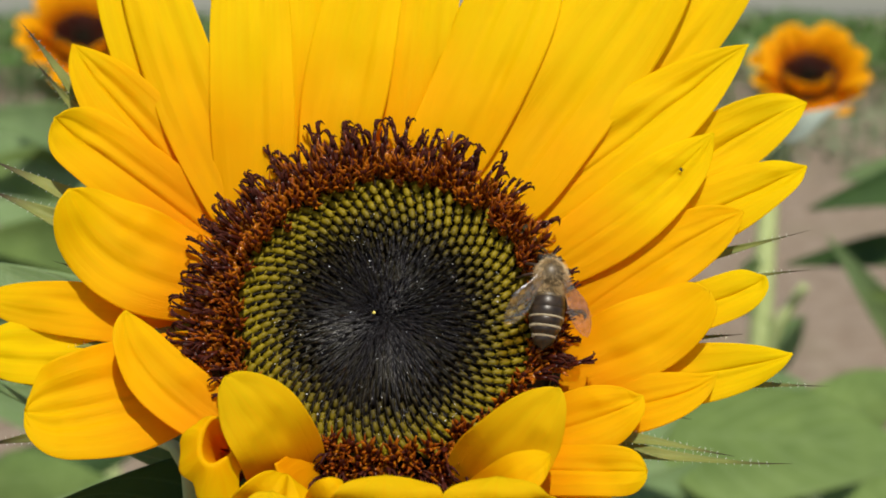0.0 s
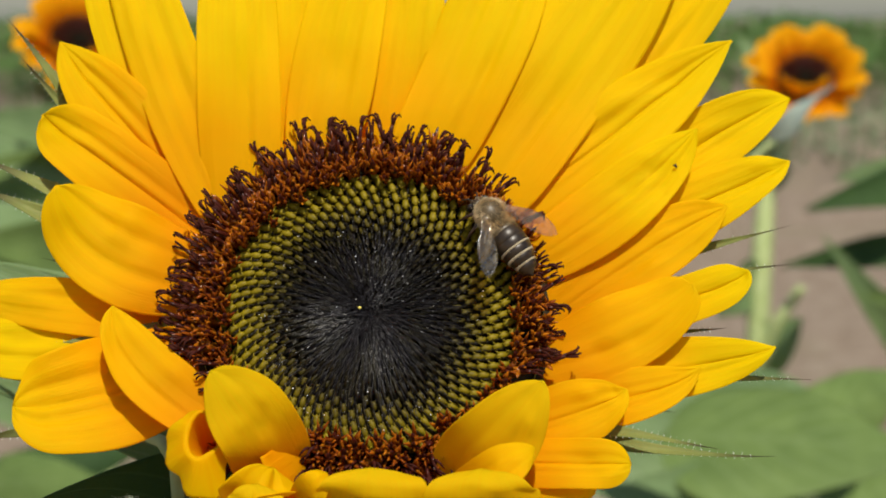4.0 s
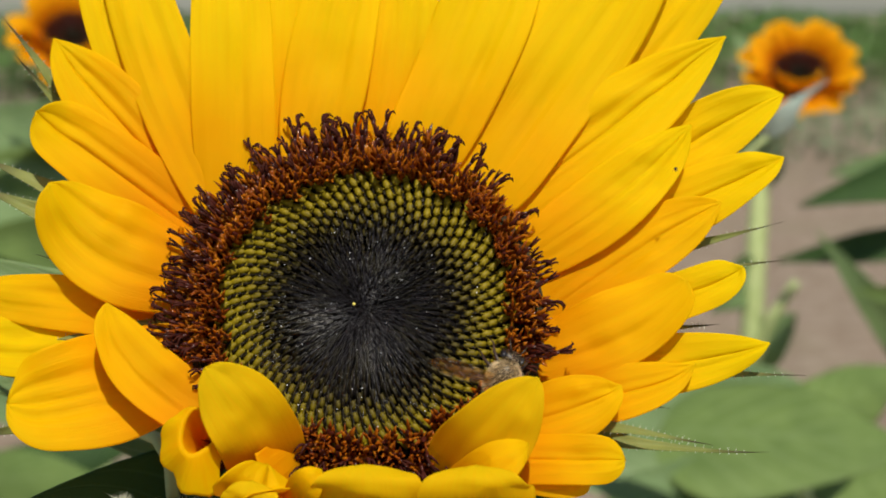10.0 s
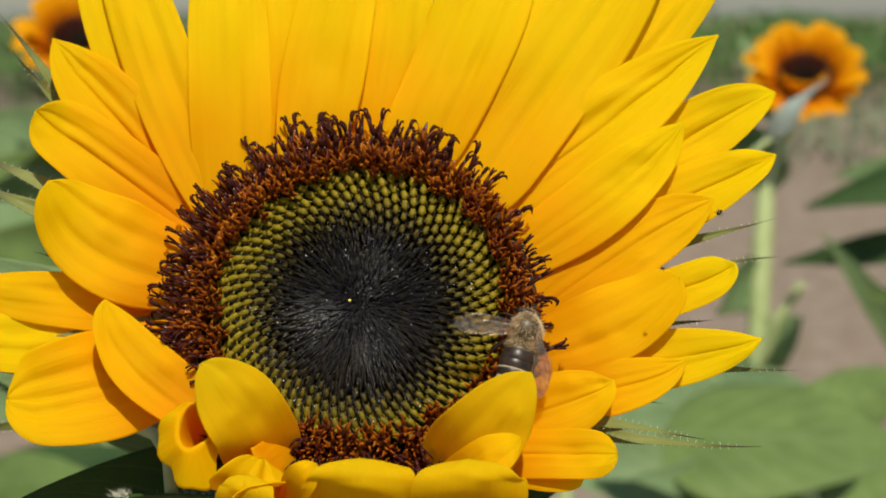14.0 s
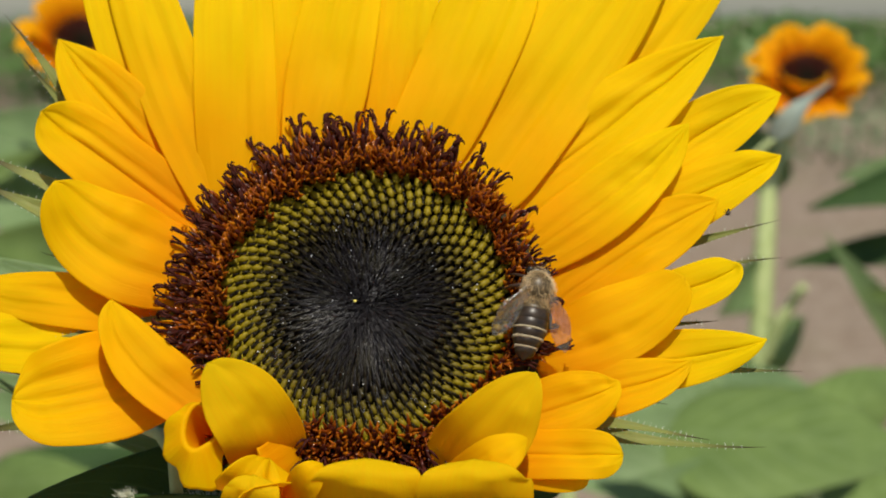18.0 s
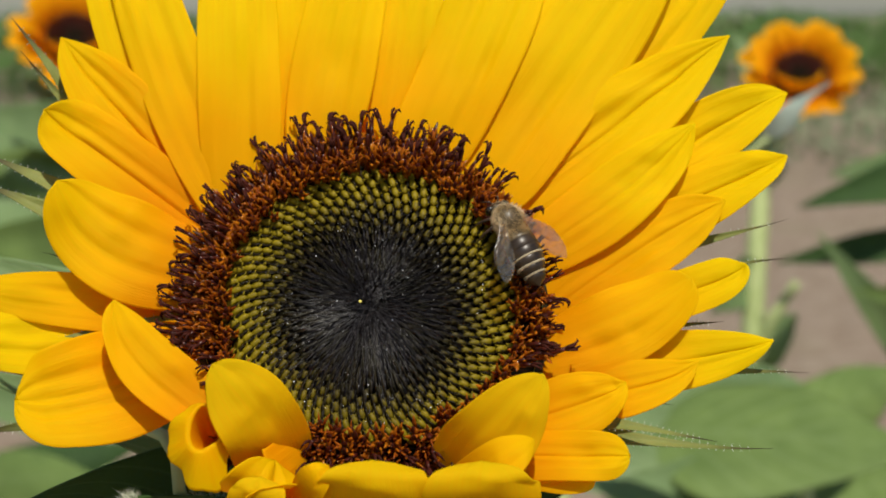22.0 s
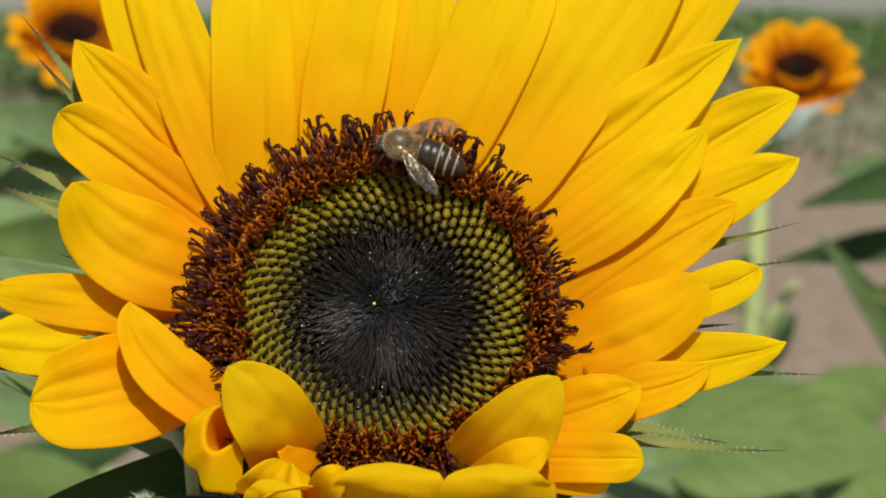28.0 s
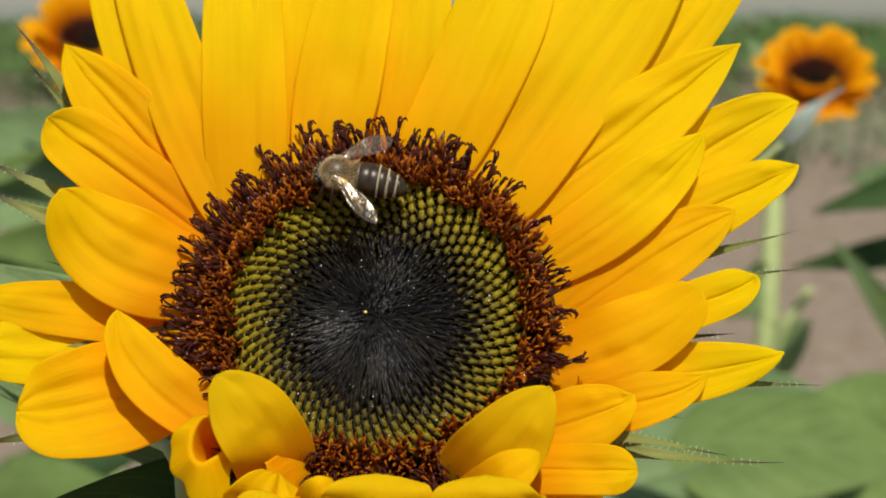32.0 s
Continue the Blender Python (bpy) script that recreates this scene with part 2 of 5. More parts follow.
class Heap:
    """Collects vertices and faces for one mesh, with material slots."""

    def __init__(self):
        self.v, self.f, self.m, self.n = [], [], [], 0

    def add(self, verts, faces, slot=0):
        self.v.append(np.asarray(verts, float))
        self.f.extend([tuple(i + self.n for i in q) for q in faces])
        self.m.extend([slot] * len(faces))
        self.n += len(verts)

    def tube(self, path, radii, sides=6, slot=0, flat=1.0):
        path = np.asarray(path, float)
        t = np.gradient(path, axis=0)
        t /= np.linalg.norm(t, axis=1, keepdims=True) + 1e-12
        ref = np.array([0.31, 0.95, 0.05]) if abs(t[0] @ np.array([0.31, 0.95, 0.05])) < 0.9 else np.array([1.0, 0, 0])
        verts = []
        ang = np.arange(sides) * 2 * math.pi / sides
        for p, d, r in zip(path, t, radii):
            s = np.cross(d, ref)
            s /= np.linalg.norm(s) + 1e-12
            c = np.cross(s, d)
            verts.append(p + r * (np.cos(ang)[:, None] * s + flat * np.sin(ang)[:, None] * c))
        n = len(path)
        faces = [(i * sides + j, i * sides + (j + 1) % sides, (i + 1) * sides + (j + 1) % sides, (i + 1) * sides + j) for i in range(n - 1) for j in range(sides)]
        faces += [tuple(range(sides - 1, -1, -1)), tuple((n - 1) * sides + j for j in range(sides))]
        self.add(np.concatenate(verts), faces, slot)

    def ball(self, centre, size, rings=6, sides=8, slot=0, turn=None):
        th = np.linspace(0, math.pi, rings + 1)[1:-1]
        ph = np.arange(sides) * 2 * math.pi / sides
        pts = [(0, 0, 1)] + [(math.sin(a) * math.cos(b), math.sin(a) * math.sin(b), math.cos(a)) for a in th for b in ph] + [(0, 0, -1)]
        pts = np.array(pts) * np.array(size)
        if turn is not None:
            pts = pts @ np.array(turn).T
        m = len(th)
        faces = [(0, 1 + j, 1 + (j + 1) % sides) for j in range(sides)]
        for i in range(m - 1):
            o = 1 + i * sides
            faces += [(o + j, o + sides + j, o + sides + (j + 1) % sides, o + (j + 1) % sides) for j in range(sides)]
        o = 1 + (m - 1) * sides
        faces += [(o + (j + 1) % sides, o + j, len(pts) - 1) for j in range(sides)]
        self.add(pts + np.array(centre), faces, slot)

    def hair(self, p, q, r):
        p, q = np.asarray(p, float), np.asarray(q, float)
        d = q - p
        s = np.cross(d, (0.3, 0.8, 0.52))
        s *= r / (np.linalg.norm(s) + 1e-12)
        c = np.cross(d, s)
        c *= r / (np.linalg.norm(c) + 1e-12)
        self.add([p + s, p - 0.5 * s + 0.87 * c, p - 0.5 * s - 0.87 * c, q], [(0, 1, 3), (1, 2, 3), (2, 0, 3)])

    def mesh(self, name, smooth=True):
        me = bpy.data.meshes.new(name)
        me.from_pydata(np.concatenate(self.v).tolist(), [], self.f)
        me.polygons.foreach_set("material_index", self.m)
        if smooth:
            me.polygons.foreach_set("use_smooth", np.ones(len(me.polygons), bool))
        return me


def part(name, me, material, parent, label="", m=None, kind=""):
    """Links a mesh as one part under a thing or a part."""
    ob = new(name, me)
    if material is not None and not me.materials:
        for mt in material if isinstance(material, (list, tuple)) else [material]:
            me.materials.append(mt)
    ob.parent = parent
    if m is not None:
        ob.matrix_basis = m
    return tagged(ob, label, kind=kind)


def bend(b, m, t, n):
    q = np.linspace(0, 1, n)[:, None]
    return (1 - q) ** 2 * b + 2 * q * (1 - q) * m + q ** 2 * t


def strip(spine, side, width, profile, cup, pleat=0.0, wave=0.0, seed=0, across=15, roll=0.0, dimple=0.0):
    """A grid round a spine: petal, bract, leaf or wing."""
    n = len(spine)
    t = np.gradient(spine, axis=0)
    t /= np.linalg.norm(t, axis=1, keepdims=True)
    s = side - (t @ side)[:, None] * t
    s /= np.linalg.norm(s, axis=1, keepdims=True)
    up = np.cross(s, t)
    q = np.linspace(0, 1, n)
    a = np.radians(roll * (0.35 + 0.65 * q))[:, None]
    s, up = s * np.cos(a) + up * np.sin(a), up * np.cos(a) - s * np.sin(a)
    x = np.linspace(-1, 1, across)
    w = width * 0.5 * profile(q)
    rnd = random.Random(seed)
    ph = [rnd.uniform(0, 6.28) for _ in range(4)]
    h = cup * x[:, None] ** 2 * w[None, :]
    off = 0.28 + 0.1 * math.sin(ph[1])
    crease = np.exp(-((x - off) / 0.16) ** 2) + (0.6 + 0.4 * math.sin(ph[2])) * np.exp(-((x + 0.3) / 0.16) ** 2)
    h = h - pleat * crease[:, None] * (np.sin(math.pi * np.clip(q, 0.02, 0.98)) ** 0.5)[None, :]
    h = h + wave * (1 - q ** 6)[None, :] * (np.sin(q * 7 + ph[0])[None, :] * x[:, None] + 0.6 * np.sin(q * 11 + ph[1])[None, :] * x[:, None] ** 2 + 0.4 * np.sin(q * 5 + ph[2])[None, :])
    for _ in range(7 if dimple else 0):
        qa, xa, up_ = rnd.uniform(0.3, 0.9), rnd.uniform(-.6, .6), rnd.choice((-1, 1)) * rnd.uniform(0.5, 1)
        qs, xw = rnd.uniform(0.05, 0.13), rnd.uniform(0.16, 0.4)
        h = h + dimple * up_ * np.exp(-((q - qa) / qs) ** 2)[None, :] * np.exp(-((x - xa) / xw) ** 2)[:, None]
    if pleat:
        h = h + 0.1 * pleat * np.sin(x * 17 + ph[0])[:, None] * (np.sin(math.pi * np.clip(q, 0.02, 0.98)) ** 0.5)[None, :]
    edge = 1 + 0.03 * np.sin(q * 9 + ph[3])
    return spine[None] + s[None] * (x[:, None] * (w * edge)[None, :])[..., None] + up[None] * h[..., None]


def petal_profile(tipness, peak=0.42, end=0.012, blunt=0.0):
    def f(q):
        lo = 0.34 + 0.66 * np.sin(np.clip(q / peak, 0, 1) * math.pi / 2) ** 0.62
        hi = (1 - np.clip((q - peak) / (1 - peak), 0, 1) ** tipness) ** (blunt or (0.85 if tipness < 2.4 else 0.68))
        return np.maximum(np.where(q < peak, lo, hi), end)
    return f


def bract_profile(q):
    return np.maximum((1 - q) ** 1.5 * (0.75 + 0.9 * q) + 0.05 * (1 - q), 0.01)


def leaf_profile(q):
    return np.maximum(np.sin(math.pi * np.clip(q, 0, 1) ** 0.62) ** 0.8 * (1 - 0.25 * q), 0.01)


def vec(*a):
    return np.array(a, float)


# ---- the ground and the far field ----
def ground_mesh():
    n = 90
    xs = np.concatenate([-np.geomspace(600, 0.3, n), np.geomspace(0.3, 600, n)])
    ys = np.concatenate([-np.geomspace(600, 0.3, n // 2), np.geomspace(0.3, 900, n)])
    verts = [(x, y, 0.03 * noise.noise((x * 1.3, y * 1.3, 0)) + 0.015 * noise.noise((x * 5, y * 5, 2)) if abs(x) < 40 and abs(y) < 40 else 0) for x in xs for y in ys]
    m = len(ys)
    faces = [(i * m + j, (i + 1) * m + j, (i + 1) * m + j + 1, i * m + j + 1) for i in range(len(xs) - 1) for j in range(m - 1)]
    me = bpy.data.meshes.new("ground")
    me.from_pydata(verts, [], faces)
    return me


def soil_material():
    s = Shade("dry_soil", 0.95, 0.1)
    big, mid, small = s.noise(0.9, 5), s.noise(9, 6), s.noise(60, 4)
    c = s.ramp(mid, (0.3, (0.2, 0.145, 0.1)), (0.55, (0.3, 0.235, 0.175)), (0.75, (0.38, 0.31, 0.24)))
    c = s.mix(s.math("MULTIPLY", s.ramp(big, (0.5, (0, 0, 0)), (0.7, (1, 1, 1))), 0.35), c, (0.2, 0.19, 0.1))
    c = s.mix(s.math("MULTIPLY", s.ramp(small, (0.6, (0, 0, 0)), (0.72, (1, 1, 1))), 0.5), c, (0.45, 0.39, 0.32))
    s.colour(c)
    s.bump(s.math("ADD", mid, s.math("MULTIPLY", small, 0.4)), 0.9, 0.03)
    return s.m


ground = new("ground", ground_mesh())
ground.data.materials.append(soil_material())
tagged(ground, "dry grey-brown soil of the flower field with stones", "ground", kind="structure")


def crop_rows(name, label, y0, y1, x0, x1, count, top, size, material, seed):
    """Leafy rows far off: many small upright leaves."""
    rnd = random.Random(seed)
    hp = Heap()
    for _ in range(count):
        x, y = rnd.uniform(x0, x1), rnd.uniform(y0, y1)
        h = top * (0.78 + 0.3 * noise.noise((x * 0.6, y * 0.6, seed))) * rnd.random() ** 0.45
        a, l, w = rnd.uniform(0, 6.28), size * rnd.uniform(0.6, 1.3), size * rnd.uniform(0.35, 0.6)
        d, up = vec(math.cos(a), math.sin(a), rnd.uniform(-0.6, 0.7)), vec(-math.sin(a), math.cos(a), rnd.uniform(-0.3, 0.3))
        c = vec(x, y, h)
        hp.add([c - d * l / 2, c - up * w / 2 + vec(0, 0, 0.1 * l), c + up * w / 2 + vec(0, 0, 0.1 * l), c + d * l / 2 - vec(0, 0, 0.12 * l)], [(0, 1, 2), (1, 3, 2)])
    for _ in range(count // 12):
        x, y = rnd.uniform(x0, x1), rnd.uniform(y0, y1)
        hp.tube([(x, y, -0.02), (x + rnd.uniform(-.05, .05), y, top * 0.5), (x + rnd.uniform(-.1, .1), y, top * 0.85)], [0.012, 0.01, 0.006], 4)
    ob = new(name, hp.mesh(name, False))
    ob.data.materials.append(material)
    return tagged(ob, label, "crop", kind="stuff")


CROP = plain_material("crop_leaf", (0.07, 0.15, 0.035), (0.17, 0.29, 0.08), 3, 0.6, 0.3, rnd=0.6, thin=0.25, isl=True)
CROP_PALE = plain_material("crop_leaf_pale", (0.14, 0.2, 0.1), (0.3, 0.36, 0.2), 3, 0.6, 0.3, rnd=0.5, thin=0.25, isl=True)
crop_rows("crop_rows", "far leafy green rows of a sunflower field", 21, 36, -24, 24, 22000, 1.42, 0.24, CROP, 3)
crop_rows("weeds", "low pale green weeds along the bare soil strip", 12.5, 20, -9, 9, 3500, 0.35, 0.16, CROP_PALE, 5)


# ---- the sunflower ----
HEAD = vec(0, 0, 1.15)
E_U, E_N = vec(1, 0, 0), vec(0, -math.cos(radians(25.5)), math.sin(radians(25.5)))
E_V = np.cross(E_N, E_U)
FACE = Matrix(((E_U[0], E_V[0], E_N[0], 0), (E_U[1], E_V[1], E_N[1], 0), (E_U[2], E_V[2], E_N[2], HEAD[2]), (0, 0, 0, 1)))
FOOT = vec(0.02, 0.17, 0.0)
TO_FOOT = Matrix.Translation(-Vector(FOOT)) @ FACE

sunflower = new("sunflower")
sunflower.location = FOOT
tagged(sunflower, "large golden yellow sunflower in full bloom on a green stem", "sunflower")


def polar(angle, r, h):
    """A place on the flower head in metres: degrees round the axis, millimetres out and up along it."""
    a = radians(angle)
    return vec(r * math.cos(a), r * math.sin(a), h) * 0.001


def dome(r):
    """Height of the disc's bed in millimetres at a radius in millimetres."""
    return -1.0 * (1 - (r / 18) ** 2) if r < 18 else -0.5 * (r - 18)


def petal(b, m, t, width, warm=False, rounded=0.4, blunt=0.82, keel=0.1, curl=0.0, fold=0.0, tipness=2.4, peak=0.42, bloom=False):
    """One ray petal on the flower head: base, middle and tip in millimetres, x and y on the face and height along its axis."""
    b, m, t = (vec(*p) * 0.001 for p in (b, m, t))
    seed = int(abs(b[0] * 1300 + t[1] * 700 + t[0] * 310) * 10)
    spine = bend(b, 2 * m - (b + t) / 2, t, 48)
    spine[:, 2] -= 0.001 * curl * np.clip((np.linspace(0, 1, 48) - 0.6) / 0.4, 0, 1) ** 2
    d = (t - b) / np.linalg.norm((t - b)[:2])
    side = vec(d[1], -d[0], 0)
    w = width * 0.001

    def outline(q):
        lo = 0.3 + 0.33 * rounded + (0.7 - 0.33 * rounded) * np.sin(np.clip(q / peak, 0, 1) * math.pi / 2) ** (0.75 - 0.35 * rounded)
        hi = (1 - np.clip((q - peak) / (1 - peak), 0, 1) ** tipness) ** blunt
        return np.maximum(np.where(q < peak, lo, hi), 0.012)
    g = strip(spine, side, w, outline, -0.05, max(0.08 * width - 0.3, 0) * (0.0003 if bloom else 0.00065), 0.00005 * width, seed, 41, 0.0, 0.0003 if bloom else 0.00004 * width)
    # the keel along the middle, and a side that folds over
    x, q = np.linspace(-1, 1, 41)[:, None], np.linspace(0, 1, 48)[None, :]
    up = grown(g)
    up = up * np.sign(up[..., 2:].mean())
    rise = keel * 0.16 * w * (np.sqrt(x ** 2 + 0.01) - 0.35) * np.clip(q * 1.4, 0, 1) * outline(q)
    rise = rise - keel * 0.0005 * np.exp(-(x / 0.07) ** 2) * np.sin(math.pi * q) ** 0.5
    g = g + up * rise[..., None]
    if fold:
        over = np.clip((-x - 0.25) / 0.75, 0, 1) * outline(q)
        across = g[-1:] - g[:1]
        across = across / (np.linalg.norm(across, axis=2, keepdims=True) + 1e-9)
        g = g + up * (fold * 0.34 * w * over ** 1.2)[..., None] + across * (fold * 0.07 * w * over ** 1.6)[..., None]
    return part("petal", shell("petal", g, 0.0004), PETAL_BACK if bloom else PETAL_WARM if warm else PETAL, sunflower, m=TO_FOOT)


def curled_petal(x, y, h, half_w, half_h, depth, lips, drop, warm=True):
    """A petal rolled into a trumpet: mouth at x, y, h on the face, lips reaching out right, up, left and down (mm)."""
    phi = np.linspace(0, 2 * math.pi, 49) + 0.6
    q = np.linspace(0, 1, 30)
    c, sn = np.cos(phi)[:, None], np.sin(phi)[:, None]
    lip = (lips[0] * np.clip(c, 0, 1) ** 2 + lips[1] * np.clip(sn, 0, 1) ** 2 + lips[2] * np.clip(-c, 0, 1) ** 2 + lips[3] * np.clip(-sn, 0, 1) ** 2)
    lip = lip * (1 + 0.2 * np.sin(phi * 4 + 1)[:, None] + 0.1 * np.sin(phi * 9)[:, None])
    inner = np.clip(q / 0.55, 0, 1)[None, :]
    outer = np.clip((q - 0.55) / 0.45, 0, 1)[None, :]
    wide = (0.005 + 0.995 * inner ** 0.6) * (1 + 0.1 * np.sin(2 * phi + 1)[:, None] + 0.07 * np.sin(3 * phi + 2)[:, None])
    g = np.stack([x + c * (half_w * wide + lip * outer), y + sn * (half_h * wide + lip * outer),
                  h - depth * (1 - inner) + 0.0 * c - drop * outer ** 1.2 * (0.4 + 0.6 * np.clip(lip / max(lips), 0, 1)) + (0.5 * np.sin(phi * 3) + 0.35 * np.sin(phi * 7 + 1))[:, None] * outer], -1) * 0.001
    return part("petal", shell("petal", g, 0.0004), PETAL_WARM if warm else PETAL, sunflower, "curled yellow ray petal with an orange hollow", m=TO_FOOT)


petal((-10.2, 17.8, -5.5), (-11.3, 41.4, -1.8), (-10.9, 62.0, -2.0), 9.2)
petal((-0.2, 20.5, -7.0), (0.4, 42.4, -4.0), (0.4, 63.1, -4.0), 8.5, warm=True)
petal((1.9, 20.4, -5.0), (4.6, 41.4, -1.6), (6.2, 63.0, -1.6), 9.5)
petal((-17.5, 10.7, -7.0), (-33.2, 39.3, -2.6), (-37.9, 64.3, -2.6), 9.4, rounded=0.6)
petal((-17.2, 11.2, -4.6), (-29.0, 38.4, -0.7), (-36.1, 63.2, -0.8), 9.8, rounded=0.4)
petal((-17.4, 14.0, -2.8), (-18.3, 37.7, 0.2), (-19.7, 61.9, 0.0), 11.4, rounded=0.9)
petal((-7.9, 18.9, -2.8), (-4.5, 39.5, 0.2), (-0.1, 62.1, 0.0), 11.5, rounded=0.5)
petal((13.3, 17.8, -3.9), (26.9, 37.1, -0.9), (44.2, 61.4, -1.0), 15.8, rounded=1.1)
petal((6.2, 21.4, -3.2), (14.8, 39.7, -0.3), (23.0, 62.1, -0.3), 13.1, rounded=0.9)
petal((15.3, 13.6, -8.0), (39.4, 40.0, -4.0), (51.2, 57.5, -4.5), 8.9)
petal((16.6, 14.6, -5.4), (33.8, 27.5, -1.9), (48.2, 39.2, -1.9), 11.2, keel=1.0, rounded=1.0, blunt=1.0, tipness=2.0)
petal((18.5, 8.9, -8.5), (43.9, 25.1, -4.0), (55.9, 31.4, -3.6), 9.2, keel=1.0, blunt=1.0, tipness=2.0)
petal((19.3, 6.8, -8.0), (43.4, 16.5, -3.4), (55.1, 22.0, -2.6), 8.8, keel=1.0, blunt=1.0, tipness=2.0)
petal((20.7, 8.3, -3.6), (33.3, 16.7, -0.8), (42.5, 25.4, -1.6), 9.5, rounded=0.9, keel=0.4, curl=-2.2, blunt=0.9, tipness=2.2)
petal((22.1, 0.6, -6.0), (35.4, 9.2, -2.2), (46.2, 15.2, -3.2), 9.3, warm=True, keel=0.5, curl=-2, rounded=1.0)
petal((20.4, -2.4, -7.5), (41.0, 3.2, -3.4), (48.7, 6.8, -2.4), 6.5, keel=0.8)
petal((21.6, -5.2, -3.4), (32.4, -1.8, -0.4), (40.9, 3.7, -0.2), 9.9, warm=True, rounded=1.2, blunt=0.4, curl=-1.6)
petal((19.0, -7.6, -7.5), (41.0, -5.9, -2.6), (51.4, -3.8, -1.4), 7.8, keel=0.6, blunt=1.0, tipness=1.55)
petal((16.8, -11.7, -5.5), (33.3, -10.1, -1.0), (41.6, -6.7, -0.4), 7.3, warm=True, keel=0.6, blunt=1.0, tipness=1.6)
petal((13.1, -15.7, -3.0), (26.0, -12.8, 1.5), (31.9, -10.1, 2.0), 8.4, warm=True, blunt=0.85, tipness=1.7, peak=0.45, keel=0.5, rounded=0.6)
petal((9.7, -18.0, -1.0), (22.5, -22.2, 3.0), (27.7, -22.3, 2.6), 3.9, warm=True, keel=0.0)
petal((12.1, -18.7, -1.0), (25.2, -19.9, 4.6), (31.8, -20.0, 4.6), 6.5, warm=True, blunt=0.55, keel=0.5, rounded=1.2)
petal((-17.6, 10.6, -6.5), (-33.7, 28.0, -2.4), (-42.5, 39.1, -3.1), 10.1, keel=1.0, warm=True, rounded=0.7, blunt=0.95, tipness=2.0, curl=-1.5)
petal((-18.2, 9.4, -6.0), (-35.4, 21.6, -1.6), (-43.5, 27.4, -2.0), 10.0, warm=True, keel=1.0, blunt=0.55, curl=-3)
petal((-21.3, 6.2, -3.6), (-33.0, 9.1, -0.2), (-40.7, 16.7, 0.0), 13.2, warm=True, rounded=0.9, blunt=0.55, curl=-3)
petal((-20.5, 1.2, -7.0), (-39.5, 2.5, -3.4), (-52.7, 4.0, -3.0), 7.5, rounded=0.8, warm=True)
petal((-20.4, -1.7, -8.0), (-41.1, -2.8, -4.0), (-53.0, -2.7, -3.4), 9.7, rounded=0.8)
petal((-21.6, -4.7, -4.0), (-35.5, -10.3, 0.0), (-44.5, -11.9, 1.4), 14.5, rounded=0.9, blunt=0.55, keel=0.8, warm=True)
petal((-15.1, -16.5, 1.0), (-27.6, -7.8, 2.4), (-32.5, 0.6, 3.0), 7.9, warm=True, fold=0.4, rounded=0.9)
petal((-11.1, -20.9, 2.0), (-13.3, -16.3, 10.5), (-18.5, -10.4, 13.0), 10.5, rounded=0.9, blunt=0.5, bloom=True, peak=0.34, tipness=2.0)
petal((10.9, -23.0, 1.0), (15.4, -18.5, 10.5), (21.0, -11.8, 13.0), 11.5, rounded=1.3, blunt=0.6, bloom=True, peak=0.26, tipness=1.7)
petal((8.3, -24.8, 2.0), (14.6, -23.0, 14.0), (19.6, -19.9, 14.0), 5.5, warm=True, blunt=0.7, keel=0.0)
petal((-7.4, -21.0, 2.0), (-11.0, -26.2, 8.0), (-11.2, -21.2, 8.5), 13.8, warm=True, blunt=0.42, tipness=3.0, rounded=1.0, keel=0.0)
petal((-14.3, -30.5, 2.0), (-12.8, -27.6, 13.0), (-12.4, -24.2, 14.0), 7.3, bloom=True, blunt=0.42, tipness=3.0, rounded=1.0, keel=0.0)
petal((-9.8, -27.6, 3.0), (-6.6, -25.5, 15.0), (-4.4, -23.1, 15.0), 4.2, warm=True, blunt=0.7, rounded=1.0, keel=0.0)
petal((0.4, -29.9, 2.0), (0.9, -26.7, 15.0), (0.7, -22.7, 16.0), 13.6, bloom=True, blunt=0.42, tipness=3.2, rounded=1.0, keel=0.0)
petal((13.6, -30.1, 2.0), (13.4, -27.2, 16.0), (13.6, -23.1, 17.0), 13.3, bloom=True, blunt=0.42, tipness=3.2, rounded=1.0, keel=0.0)
curled_petal(-19.5, -17.4, 10.0, 1.9, 3.0, 9.0, (0.5, 0.2, 2.3, 4.2), 3.0)


def bract(base, tip_angle, tip_r, tip_h, bulge, width, r0=19.0, h0=-7.0, roll=0.0, hairy=True):
    """A green pointed bract from behind the head, with a fringe of pale hairs."""
    b, t = polar(base, r0, h0), polar(tip_angle, tip_r, tip_h)
    a = radians(base)
    bow = random.Random(int(base * 17 + tip_r)).uniform(-4, 4) * 0.001
    m = b * 0.45 + t * 0.55 + vec(0, 0, bulge * 0.001) + vec(-math.sin(a), math.cos(a), 0) * bow
    g = strip(bend(b, m, t, 36), -vec(-math.sin(a), math.cos(a), 0), width * 0.001, bract_profile, 0.35, 0.0, 0.0003, int(base * 7), 9, roll)
    ob = part("bract", shell("bract", g, 0.0008, 0.95), BRACT, sunflower, m=TO_FOOT)
    rnd, hp = random.Random(int(base * 31)), Heap()
    for _ in range(420 if hairy else 60):
        j, i = rnd.randrange(2, 33), rnd.choice((0, 0, 8, 8, 8, 0, 1, 7))
        p = g[i, j]
        d = p - g[4, j]
        d = d / (np.linalg.norm(d) + 1e-9) + vec(rnd.uniform(-.5, .5), rnd.uniform(-.5, .5), rnd.uniform(-.3, .8))
        hp.hair(p, p + d * rnd.uniform(0.0002, 0.0005), 0.00002)
    part("bract_hair", hp.mesh("bract_hair", False), HAIR, ob, "short pale hairs along a bract", kind="stuff")
    return ob


